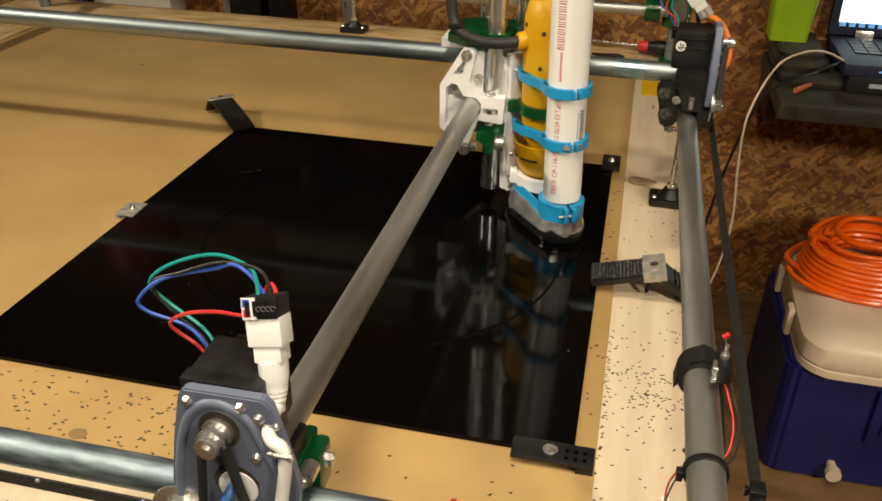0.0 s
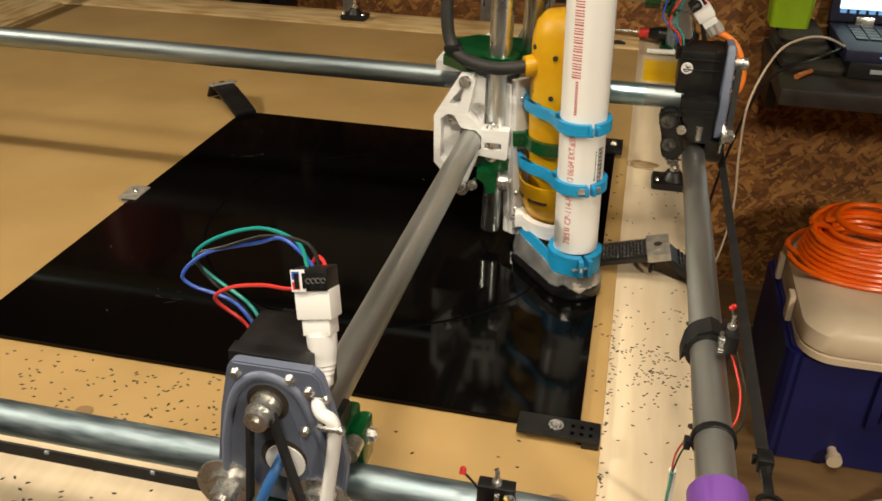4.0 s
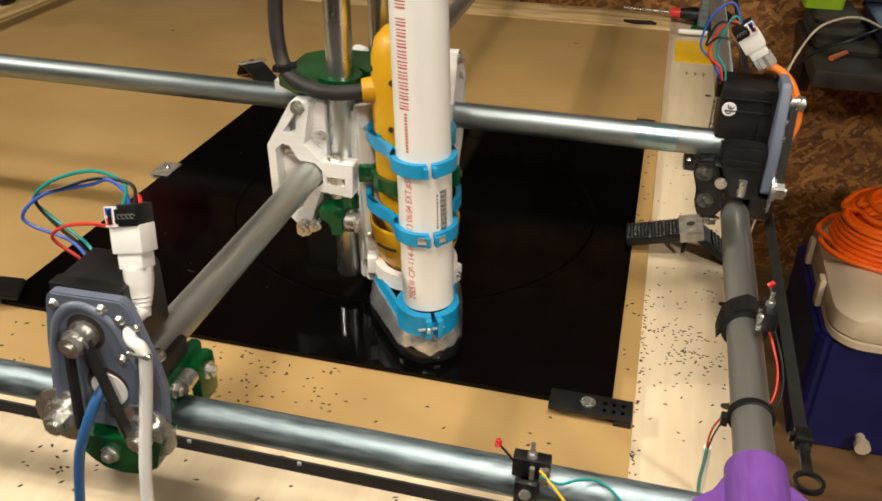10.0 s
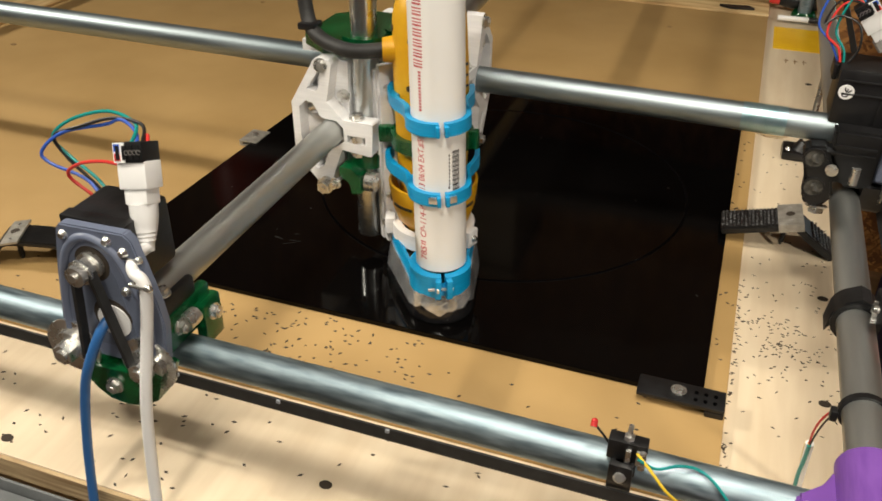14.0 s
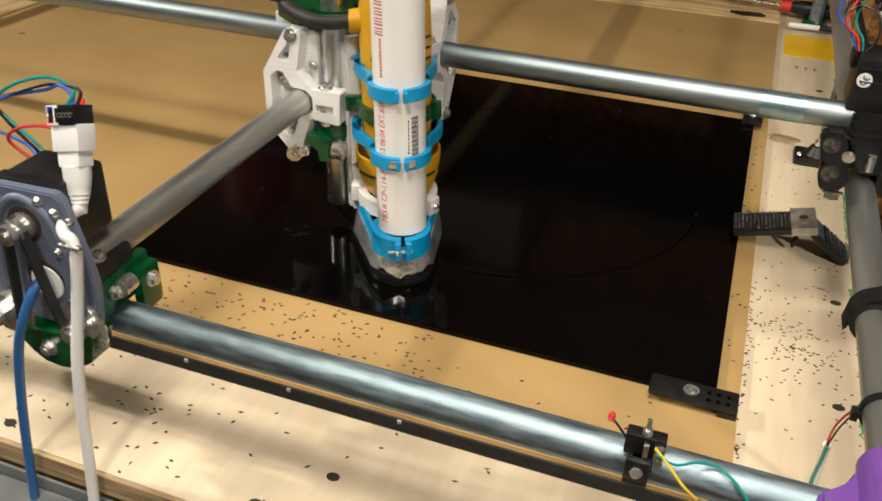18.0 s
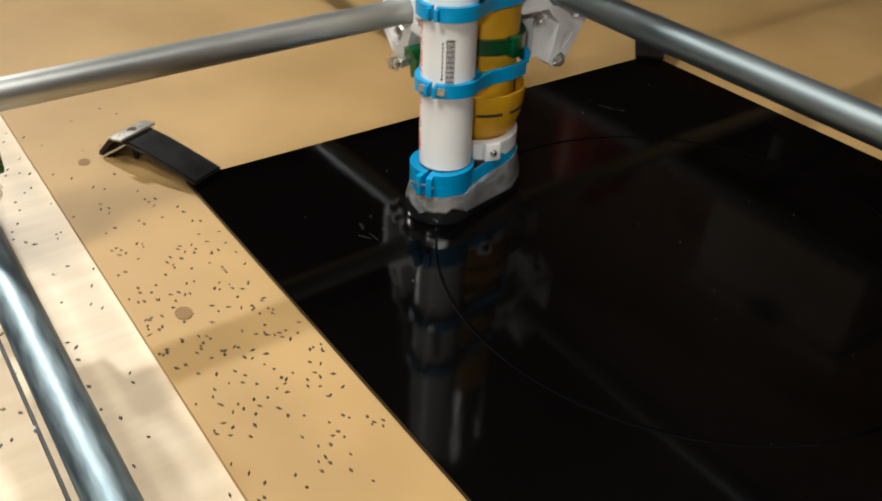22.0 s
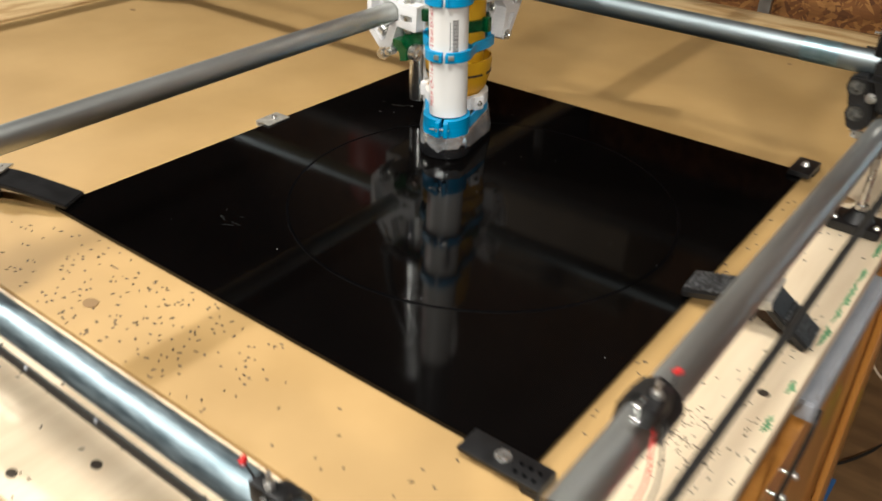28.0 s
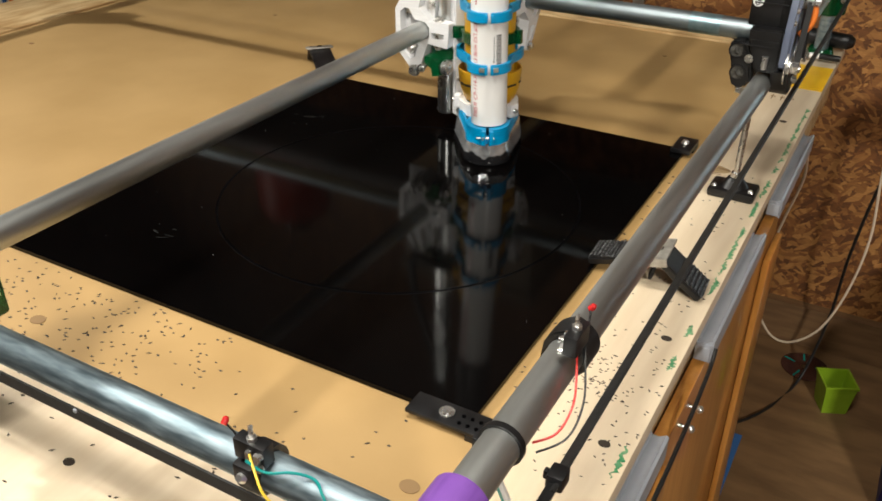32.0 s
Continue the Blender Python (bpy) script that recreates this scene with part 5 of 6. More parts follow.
# ---------------------------------------------------------------- motor truck, built in its own frame
def motor_truck(name, label, clamp_mat, cable):
    """x along the rail, y out of the machine (negative outward), z up; origin on the conduit's line above the rail."""
    t = thing(name, label, "motor truck", "motor trucks")
    edge = [(-0.045, -0.016), (-0.0375, 0.030), (-0.0310, 0.0590), (-0.0275, 0.0630), (0.0150, 0.0640), (0.0195, 0.0600), (0.0290, 0.0200), (0.0310, 0.0060), (0.0275, -0.0230), (0.0190, -0.0290), (-0.026, -0.029)]
    bm = B()
    M = Matrix(((1, 0, 0, 0), (0, 0, 1, -0.030), (0, 1, 0, 0), (0, 0, 0, 1)))
    prism(bm, edge, -0.007, 0.0, M)
    bmesh.ops.bevel(bm, geom=list(bm.edges), offset=0.0009, segments=2, affect="EDGES")
    pl = part("motor_plate", bm, SLATE, t, "slate grey printed motor plate")
    bm = B()
    cord(bm, [(x, -0.0368, z) for x, z in ((-0.0385, -0.012), (-0.0357, 0.0136), (-0.0290, 0.0401), (-0.0205, 0.0530), (-0.0101, 0.0575), (0.0005, 0.0545), (0.0085, 0.0470), (0.0150, 0.0300), (0.0205, 0.0131), (0.0200, -0.0215))], 0.0028, 10, 5)
    part("arch_rib", bm, SLATE, pl)
    # flat overlay in darker slate: the shade inside the arch is painted on
    bm = B()
    prism(bm, [(-0.0250, -0.0180), (-0.0225, 0.0300), (-0.0160, 0.0455), (-0.0080, 0.0480), (0.0000, 0.0430), (0.0040, 0.0330), (0.0120, -0.0180)], -0.0074, -0.0068, M)
    part("recess", bm, material("slate_recess", (0.095, 0.115, 0.165), 0.5, colour2=(0.115, 0.135, 0.19), scale=40), pl, "flat panel in darker slate for the recess's shade")
    for x, z, r in ((-0.010, 0.040, 0.0115), (-0.004, 0.004, 0.0130)):
        bm = B()
        cyl(bm, (x, -0.0376, z), (x, -0.036, z), r, seg=24)
        part("opening", bm, KNOT, pl)
    for x, z in ((-0.0260, 0.0560), (0.0034, 0.0575), (0.0095, 0.0250), (0.0195, 0.0350), (0.0235, 0.0230), (0.0130, 0.0520)):
        screw(pl, (x, -0.037, z), (0, -1, 0), 0.0032)
    bm = B()
    cyl(bm, (-0.010, -0.0405, 0.040), (-0.010, -0.037, 0.040), 0.0085, seg=24)
    cyl(bm, (-0.010, -0.053, 0.040), (-0.010, -0.040, 0.040), 0.0062, seg=24)
    cyl(bm, (-0.010, -0.048, 0.040), (-0.010, -0.0465, 0.040), 0.0078, seg=24)
    cyl(bm, (-0.010, -0.0545, 0.040), (-0.010, -0.053, 0.040), 0.0026, seg=10)
    part("pulley", bm, BOLT, t, "toothed steel pulley")
    bm = B()
    for x0, x1 in ((-0.0160, -0.0225), (-0.0045, 0.009)):
        a, b = Vector((x0, -0.0425, 0.040)), Vector((x1, -0.0425, -0.024))
        n = Vector((0.0012, 0, 0))
        vs = [bm.verts.new(p) for p in (a - n, a + n, b + n, b - n, a - n + Vector((0, -0.006, 0)), a + n + Vector((0, -0.006, 0)), b + n + Vector((0, -0.006, 0)), b - n + Vector((0, -0.006, 0)))]
        for f in ((0, 1, 2, 3), (7, 6, 5, 4), (0, 4, 5, 1), (1, 5, 6, 2), (2, 6, 7, 3), (3, 7, 4, 0)):
            bm.faces.new([vs[i] for i in f])
    part("belt_loop", bm, RUBBER, t, "black toothed belt loop")
    for x in (-0.039, 0.015):
        bm = B()
        cyl(bm, (x, -0.0385, -0.026), (x, -0.037, -0.026), 0.0190, seg=28)
        cyl(bm, (x, -0.0415, -0.026), (x, -0.0385, -0.026), 0.0115, seg=24)
        cyl(bm, (x, -0.0490, -0.026), (x, -0.0415, -0.026), 0.0072, seg=6)
        cyl(bm, (x, -0.0510, -0.026), (x, -0.0490, -0.026), 0.0040, seg=12)
        part("idler_wheel", bm, BOLT, t, "steel washer and idler bolt")
    # motor
    dz = 0.0 if clamp_mat is GREEN else -0.008
    bm = B()
    box(bm, (-0.033, -0.029, 0.020 + dz), (0.010, 0.012, 0.063 + dz), 0.003)
    mo = part("motor", bm, BLACK, t, "black stepper motor")
    bm = B()
    box(bm, (-0.0335, -0.0295, 0.0195 + dz), (0.0105, -0.020, 0.0635 + dz), 0.001)
    part("end_bell", bm, BLACK, mo)
    boxpart("socket", (-0.022, 0.0122, 0.050 + dz), (-0.002, 0.016, 0.0620 + dz), BLACK, mo, 0.001)
    # clamp that rides the rail
    reach = 0.030 if clamp_mat is GREEN else 0.019
    bm = B()
    if clamp_mat is GREEN:
        box(bm, (-0.022, -0.022, -0.016), (0.015, 0.018, 0.004), 0.003)
    else:
        YZ = Matrix(((0, 0, 1, 0), (1, 0, 0, 0), (0, 1, 0, 0), (0, 0, 0, 1)))
        prism(bm, [(0.0058, 0.0130), (0.0052, -0.0010), (-0.0075, -0.0330), (-0.0290, -0.0330), (-0.0298, 0.0130)], -0.0225, 0.0250, YZ)
        bmesh.ops.bevel(bm, geom=bm.edges[:], offset=0.0022, segments=2, affect="EDGES")
    part("saddle", bm, BLACK if clamp_mat is GREEN else clamp_mat, t, "black printed saddle")
    boxpart("rail_clamp", (0.0085, -0.026, -0.034), (0.0165, reach, -0.008), clamp_mat, t, 0.003, "printed rail clamp")
    boxpart("rail_clamp", (-0.034, -0.028, -0.058), (-0.026, 0.010, -0.034), clamp_mat, t, 0.002)
    if clamp_mat is GREEN:
        boxpart("rail_clamp", (0.0155, reach - 0.020, -0.046), (0.0240, reach, -0.014), clamp_mat, t, 0.003)
    else:
        bm = B()
        prism(bm, [(0.0245, -0.0090), (0.0215, -0.0040), (0.0070, -0.0020), (0.0000, -0.0200), (-0.0050, -0.0440), (0.0020, -0.0535), (0.0125, -0.0540), (0.0175, -0.0480), (0.0185, -0.0300), (0.0215, -0.0220)], 0.006, 0.0240, YZ)
        bmesh.ops.bevel(bm, geom=bm.edges[:], offset=0.0022, segments=2, affect="EDGES")
        lobe = part("rail_clamp", bm, clamp_mat, t, "rounded black rail clamp")
        for y_, z_ in ((0.0150, -0.0130), (0.0105, -0.0370)):
            bm = B()
            band(bm, 0, 0, 0.0070, 0.0086, 0.0235, 0.0252, 0, 360, 28, Matrix.Translation((0, y_, z_)) @ YZ)
            part("bearing_seat", bm, clamp_mat, lobe)
            bm = B()
            cyl(bm, (0.0225, y_, z_), (0.0244, y_, z_), 0.0069, seg=24)
            cyl(bm, (0.0240, y_, z_), (0.0252, y_ - 0.002, z_ + 0.001), 0.0040, seg=6)
            part("bearing", bm, material("greasy_bearing", (0.03, 0.03, 0.028), 0.45, 0.4, colour2=(0.16, 0.155, 0.14), scale=150), lobe, "dull worn bearing in its seat")
        bolt(t, (0.0180, 0.0040, -0.0545), (0.25, 0, -1), 0.0062, 0.0050)
        bolt(t, (0.0250, 0.0010, -0.0200), (1, 0.2, 0), 0.0036, 0.0030)
        bm = B()
        cyl(bm, (0.0262, -0.0155, -0.0285), (0.0262, -0.0155, -0.0150), 0.0034, seg=16)
        part("roller", bm, BOLT, t, "bright steel roller pin")
        boxpart("cover_lip", (0.0245, -0.0260, -0.0010), (0.0268, 0.0035, 0.0015), BLACK, t, 0.0006)
        for z_ in (0.046, 0.036, -0.006):
            boxpart("ledge", (0.0100, -0.026, z_), (0.0118 + (0.0145 if z_ < 0 else 0), 0.008, z_ + 0.0014), BLACK, t, 0.0004)
    bm = B()
    prism(bm, [(-0.024, -0.053), (-0.016, -0.0585), (-0.004, -0.060), (0.008, -0.058), (0.020, -0.050), (0.026, -0.030), (0.018, -0.028), (0.008, -0.034), (-0.016, -0.034), (-0.030, -0.036), (-0.032, -0.044)], -0.012, 0.006, M)
    part("rail_clamp", bm, clamp_mat, t, "printed rail clamp")
    for p, d in (((-0.010, -0.042, -0.046), (0, -1, 0)), ((0.009, -0.008, 0.004), (0, 0, 1)), ((0.010, -0.022, -0.002), (0, -1, 0)), ((0.0165, -0.006, -0.020), (1, 0, 0)), ((0.0240, reach - 0.010, -0.024), (1, 0, 0)))[:5 if clamp_mat is GREEN else 1]:
        bolt(t, p, d, 0.0043, 0.0034)
    for x in (-0.02, 0.02) if clamp_mat is GREEN else ():
        bm = B()
        cyl(bm, (x, -0.006, -0.018), (x, 0.006, -0.018), 0.0058, seg=18)
        part("roller", bm, BOLT, t)
    # network plug on top of the motor
    bm = B()
    if cable == "white":
        P = Matrix.Translation((0.0110, -0.011, 0.067)) @ Matrix.Rotation(radians(-11), 4, "Y") @ Matrix.Rotation(radians(-20), 4, "X") @ Matrix.Scale(0.88, 4)
    else:
        P = Matrix.Translation((-0.015, -0.0145, 0.0735)) @ Matrix.Rotation(radians(-39), 4, "X") @ Matrix.Rotation(radians(90), 4, "Z") @ Matrix.Scale(0.76, 4)
    box(bm, (-0.011, -0.008, 0.012), (0.011, 0.008, 0.030), 0.001, P)
    box(bm, (-0.0088, -0.0066, 0.002), (0.0088, 0.0066, 0.0125), 0.001, P)
    pg = part("plug", bm, W["white"], t, "white network plug")
    bm = B()
    box(bm, (-0.0108, -0.0092, 0.029), (0.0108, 0.0078, 0.042), 0.0008, P)
    for k in range(4):
        box(bm, (-0.009 + k * 0.005, -0.0102, 0.031), (-0.006 + k * 0.005, -0.0090, 0.040), 0, P)
    part("screw_terminal", bm, BLACK, pg, "black screw terminal")
    for k, (nm, h) in enumerate((("white", 0.0128), ("blue", 0.0045), ("red", 0.0045))):
        bm = B()
        x0 = (-0.0112, -0.0104, -0.0104)[k]
        box(bm, (x0, -0.0098 - 0.0003 * (k > 0), (0.0292, 0.0365, 0.0305)[k]), (x0 + (0.0088, 0.0046, 0.0046)[k], -0.0090, (0.0292, 0.0365, 0.0305)[k] + h), 0, P)
        part("terminal_label", bm, W[nm], pg, nm + " terminal label")
    for k in range(4):
        bm = B()
        band(bm, 0, 0, 0.0011, 0.0017, 0, 0.0006, 0, 300, 14, P @ Matrix.Translation((0.0000 + 0.0031 * k, -0.0104, 0.0355)) @ Matrix.Rotation(radians(90), 4, "X"))
        part("terminal_screw", bm, BOLT, pg, "bright ring of a terminal screw")
    bm = B()
    if cable == "white":
        lathe(bm, [(0.0092, 0.002), (0.0090, -0.006), (0.0079, -0.012), (0.0072, -0.0150), (0.0073, -0.0162), (0.0064, -0.0170), (0.0065, -0.0190), (0.0056, -0.0200), (0.0057, -0.0220), (0.0048, -0.0230), (0.0042, -0.0290)], (0, 0, 0), 10)
        bmesh.ops.transform(bm, matrix=P, verts=bm.verts)
        part("plug_boot", bm, W["white"], pg)
        bm = B()
        cord(bm, [P @ Vector((0, 0, -0.026)), (0.0165, -0.029, 0.0475), (0.0175, -0.0370, 0.0450), (0.0205, -0.0400, 0.0415), (0.0260, -0.0415, 0.0395), (0.0275, -0.0425, 0.029), (0.0235, -0.046, -0.004), (0.020, -0.052, -0.040), (0.018, -0.056, -0.078), (0.017, -0.062, -0.14), (0.014, -0.075, -0.26)], 0.0036, 10)
        part("network_cable", bm, W["white"], pg, "white network cable")
        bm = B()
        cord(bm, [(-0.004, -0.034, 0.006), (-0.006, -0.046, 0.001), (-0.014, -0.053, -0.020), (-0.022, -0.055, -0.044), (-0.030, -0.058, -0.094), (-0.034, -0.064, -0.16), (-0.036, -0.076, -0.26)], 0.0031, 10)
        part("blue_cable", bm, W["navy"], pg, "blue network cable")
        bm = B()
        cyl(bm, (-0.003, -0.0385, 0.002), (-0.003, -0.037, 0.002), 0.0112, seg=24)
        part("tube_end", bm, W["white"], t)
        bm = B()
        for x, y, z in ((0.0165, -0.032, 0.0480), (0.0268, -0.0405, 0.0370)):
            cyl(bm, (x - 0.0065, y - 0.0045, z), (x + 0.005, y - 0.0045, z), 0.0013, seg=8)
            ball(bm, (x + 0.005, y - 0.004, z), 0.0024)
            ball(bm, (x - 0.0062, y - 0.004, z), 0.0018)
        part("cable_tie", bm, BOLT, pg)
        end = P @ Vector((0, 0, 0.040))
        loops = (("green", [(-0.030, 0.012, 0.036), (-0.044, 0.022, 0.054), (-0.068, 0.026, 0.068), (-0.079, 0.026, 0.080), (-0.066, 0.030, 0.092), (-0.040, 0.034, 0.100), (-0.016, 0.028, 0.098), end + Vector((-0.004, 0, 0))]),
                 ("blue", [(-0.032, 0.012, 0.034), (-0.052, 0.020, 0.056), (-0.078, 0.018, 0.066), (-0.082, 0.018, 0.074), (-0.068, 0.024, 0.086), (-0.040, 0.030, 0.093), (-0.026, 0.028, 0.099), (-0.012, 0.022, 0.096), end]),
                 ("black", [(-0.034, 0.012, 0.032), (-0.048, 0.024, 0.048), (-0.070, 0.026, 0.066), (-0.076, 0.024, 0.082), (-0.058, 0.026, 0.090), (-0.034, 0.030, 0.098), (-0.008, 0.024, 0.100), end + Vector((0.003, 0, 0))]),
                 ("red", [(-0.034, 0.012, 0.034), (-0.048, 0.018, 0.046), (-0.062, 0.014, 0.062), (-0.050, 0.012, 0.073), (-0.030, 0.010, 0.079), (-0.010, 0.010, 0.081), (0.000, 0.016, 0.098), end + Vector((0.007, 0, 0))]))
    else:
        cyl(bm, P @ Vector((-0.004, 0, -0.012)), P @ Vector((-0.004, 0, 0.003)), 0.0052, seg=8)
        cyl(bm, P @ Vector((0.004, 0, -0.010)), P @ Vector((0.004, 0, 0.003)), 0.0052, seg=8)
        part("clear_tip", bm, CLEAR, pg)
        bm = B()
        cord(bm, [P @ Vector((0, 0, -0.010)), (-0.014, -0.0300, 0.0640), (-0.012, -0.0410, 0.0540), (-0.010, -0.0500, 0.0330), (-0.008, -0.0490, 0.0160), (-0.006, -0.0400, 0.0040)], 0.0036, 10)
        part("network_cable", bm, W["orange"], pg, "orange network cable")
        end = P @ Vector((0, 0, 0.040))
        loops = (("green", [(-0.006, 0.0100, 0.0550), (-0.008, 0.0120, 0.0640), (-0.012, 0.0200, 0.0760), (-0.014, 0.0160, 0.0960), (-0.015, 0.0100, 0.1040), end]),
                 ("red", [(-0.005, 0.0125, 0.0550), (-0.007, 0.0160, 0.0650), (-0.010, 0.0260, 0.0740), (-0.013, 0.0220, 0.0920), (-0.015, 0.0120, 0.1000), end]),
                 ("black", [(-0.004, 0.0075, 0.0550), (-0.004, 0.0020, 0.0680), (-0.006, 0.0060, 0.0840), (-0.010, 0.0200, 0.0880), (-0.012, 0.0290, 0.0800), (-0.014, 0.0220, 0.0980), end]),
                 ("blue", [(-0.008, 0.0140, 0.0550), (-0.010, 0.0220, 0.0680), (-0.013, 0.0330, 0.0800), (-0.016, 0.0280, 0.1020), (-0.016, 0.0140, 0.1140), end]))
    for k, pts in loops:
        bm = B()
        cord(bm, pts, 0.0011 if cable == "white" else 0.0009, 7)
        part("motor_wire", bm, W[k], t, k + " motor wire")
    return t


# conduit along y with its trucks; slides along x
trolley = thing("long_gantry", "galvanized conduit gantry with motor trucks", "gantry")
tubepart("conduit", (OX, -0.207, ZY), (OX, YF + 0.02, ZY), TR, STEEL, trolley)


def adopt(t, parent, m):
    """Hangs the parts of a truck under the gantry as one level of parts."""
    root = part(t.name.split(".")[0], (lambda b: (box(b, (-0.018, -0.020, -0.012), (0.013, 0.004, 0.003), 0.002), b)[1])(B()), BLACK, parent, t["label"])
    root.matrix_basis = m
    for c in list(t.children):
        c.parent = root
        for g in list(c.children):
            g.parent = root
            g.matrix_basis = c.matrix_basis @ g.matrix_basis
    bpy.data.objects.remove(t)
    return root


adopt(motor_truck("motor_truck", "slate grey motor truck with a black motor and coloured wires", GREEN, "white"), trolley, pose(OX, YN, ZY))
boxpart("end_truck", (OX - 0.03, YF - 0.022, ZN - 0.020), (OX + 0.03, YF + 0.022, ZY + 0.020), BLACK, trolley, 0.004, "black printed end truck")

# conduit along x with its trucks; slides along y
cross = thing("cross_gantry", "galvanized conduit gantry with a black motor truck", "gantry")
tubepart("conduit", (XL - 0.02, OY, ZX), (0.602, OY, ZX), TR, ZINCX, cross)
bm = B()
band(bm, 0, 0, TR + 0.0001, TR + 0.0004, 0.0, 0.034, 0, 360, 32, Matrix.Translation((0.525, OY, ZX)) @ Matrix.Rotation(radians(90), 4, "Y"))
part("tape_mark", bm, material("blue_clear_tape", (0.26, 0.42, 0.47), 0.3, 0.85, colour2=(0.38, 0.53, 0.58), scale=120), cross, "bluish clear tape")
rt = motor_truck("motor_truck", "black motor truck with a slate plate and orange cable", BLACK, "orange")
for o in rt.children_recursive:
    o.data.transform(Matrix.Diagonal((-1, 1, 1, 1)))
    o.data.flip_normals()
adopt(rt, cross, pose(XR - 0.015, OY, ZX - 0.004, 0, 0, 90))
bm = B()
cyl(bm, (0.5945, OY - 0.0116, 0.2020), (0.5945, OY - 0.0102, 0.2020), 0.0056, seg=24)
stick = part("round_sticker", bm, W["white"], cross, "white round sticker with a black mark")
bm = B()
for cx, bar in ((-0.0014, False), (0.0028, True)):
    band(bm, cx, 0, 0.0017, 0.0026, 0, 0.0002, 80, 280, 16)
    if bar:
        box(bm, (cx - 0.0019, -0.0004, 0), (cx + 0.0002, 0.0004, 0.0002))
bmesh.ops.transform(bm, matrix=Matrix.Translation((0.5945, OY - 0.0117, 0.2020)) @ Matrix.Rotation(radians(90), 4, "X") @ Matrix.Rotation(radians(70), 4, "Z"), verts=bm.verts)
part("mark", bm, INKB, stick, "black conformity mark")
boxpart("end_truck", (XL - 0.022, OY - 0.03, ZR - 0.020), (XL + 0.022, OY + 0.03, ZX + 0.022), BLACK, cross, 0.004, "black printed end truck")


# ---------------------------------------------------------------- round the room
cool = thing("cooler", "blue plastic cooler with a tan lid and a spigot", "cooler", at=(0.90, 0.87, FZ))
bm = B()
prism(bm, [(0.0, 0.02), (0.02, 0.0), (0.62, 0.0), (0.64, 0.02), (0.64, 0.36), (0.0, 0.36)], 0.0, 0.262)
bmesh.ops.bevel(bm, geom=bm.edges[:], offset=0.008, segments=2, affect="EDGES")
cb = part("body", bm, BLUE, cool, "dark blue plastic body")
boxpart("recess_rim", (0.165, -0.012, 0.115), (0.40, 0.004, 0.235), BLUE, cb, 0.006)
boxpart("handle_plate", (0.185, -0.018, 0.135), (0.38, -0.010, 0.205), BLUE, cb, 0.004)
def rounded(x0, y0, x1, y1, r):
    """Outline of a rectangle with round corners."""
    pts = []
    for cx, cy, a0 in ((x1 - r, y0 + r, -90), (x1 - r, y1 - r, 0), (x0 + r, y1 - r, 90), (x0 + r, y0 + r, 180)):
        pts += [(cx + r * math.cos(radians(a0 + 15 * k)), cy + r * math.sin(radians(a0 + 15 * k))) for k in range(7)]
    return pts


def loft(bm, levels):
    """Closed body through outlines of equal length stacked upwards."""
    rings = [[bm.verts.new((x, y, z)) for x, y in pts] for z, pts in levels]
    for a, b in zip(rings, rings[1:]):
        for k in range(len(a)):
            bm.faces.new((a[k], a[(k + 1) % len(a)], b[(k + 1) % len(a)], b[k]))
    bm.faces.new(rings[0][::-1])
    bm.faces.new(rings[-1])


bm = B()
loft(bm, [(0.2625, rounded(0.016, -0.026, 0.650, 0.378, 0.062)), (0.276, rounded(0.016, -0.026, 0.650, 0.378, 0.062)), (0.279, rounded(0.020, -0.022, 0.646, 0.374, 0.060))])
part("rim", bm, TAN, cool, "yellowish tan rim")
bm = B()
loft(bm, [(0.2795, rounded(0.017, -0.024, 0.649, 0.377, 0.062)), (0.284, rounded(0.014, -0.027, 0.652, 0.380, 0.064)), (0.318, rounded(0.017, -0.024, 0.649, 0.377, 0.062)), (0.334, rounded(0.035, -0.010, 0.641, 0.369, 0.056)), (0.345, rounded(0.050, 0.005, 0.626, 0.354, 0.046)), (0.350, rounded(0.072, 0.027, 0.604, 0.332, 0.035))])
part("lid", bm, TAN, cool, "tan plastic lid")
bm = B()
cyl(bm, (0.125, -0.03, 0.045), (0.125, 0.006, 0.045), 0.009, seg=16)
cyl(bm, (0.125, -0.036, 0.045), (0.125, -0.022, 0.045), 0.0145, seg=20)
part("spigot", bm, W["tan"], cool, "tan spigot knob")
bm = B()
cord(bm, [(0.66, -0.05, 0.23), (0.40, -0.085, 0.11), (0.20, -0.11, 0.02), (0.17, -0.115, -0.04 + 0.05)], 0.014, 12)
part("handle_bar", bm, TAN, cool, "tan tubular handle")
bm = B()
box(bm, (0.002, 0.10, 0.263), (0.0135, 0.13, 0.322), 0.003)
part("latch", bm, TAN, cool)
bm = B()
box(bm, (0.002, 0.26, 0.263), (0.0135, 0.28, 0.322), 0.003)
part("latch", bm, TAN, cool)
bm = B()
pts = []
rnd = random.Random(4)
HX, HY = 1.043, 1.090


def hose_loop(cx, cy, r, z, tilt, a0, turns, dz=0.0):
    for k in range(int(turns * 20)):
        a = a0 + k * math.pi / 10
        q = 1 + 0.02 * math.sin(k * 1.3) + rnd.uniform(-0.006, 0.006)
        pts.append((cx + r * q * math.cos(a), cy + 0.92 * r * q * math.sin(a), FZ + z + dz * k / 20 + tilt * math.cos(a - 0.4)))


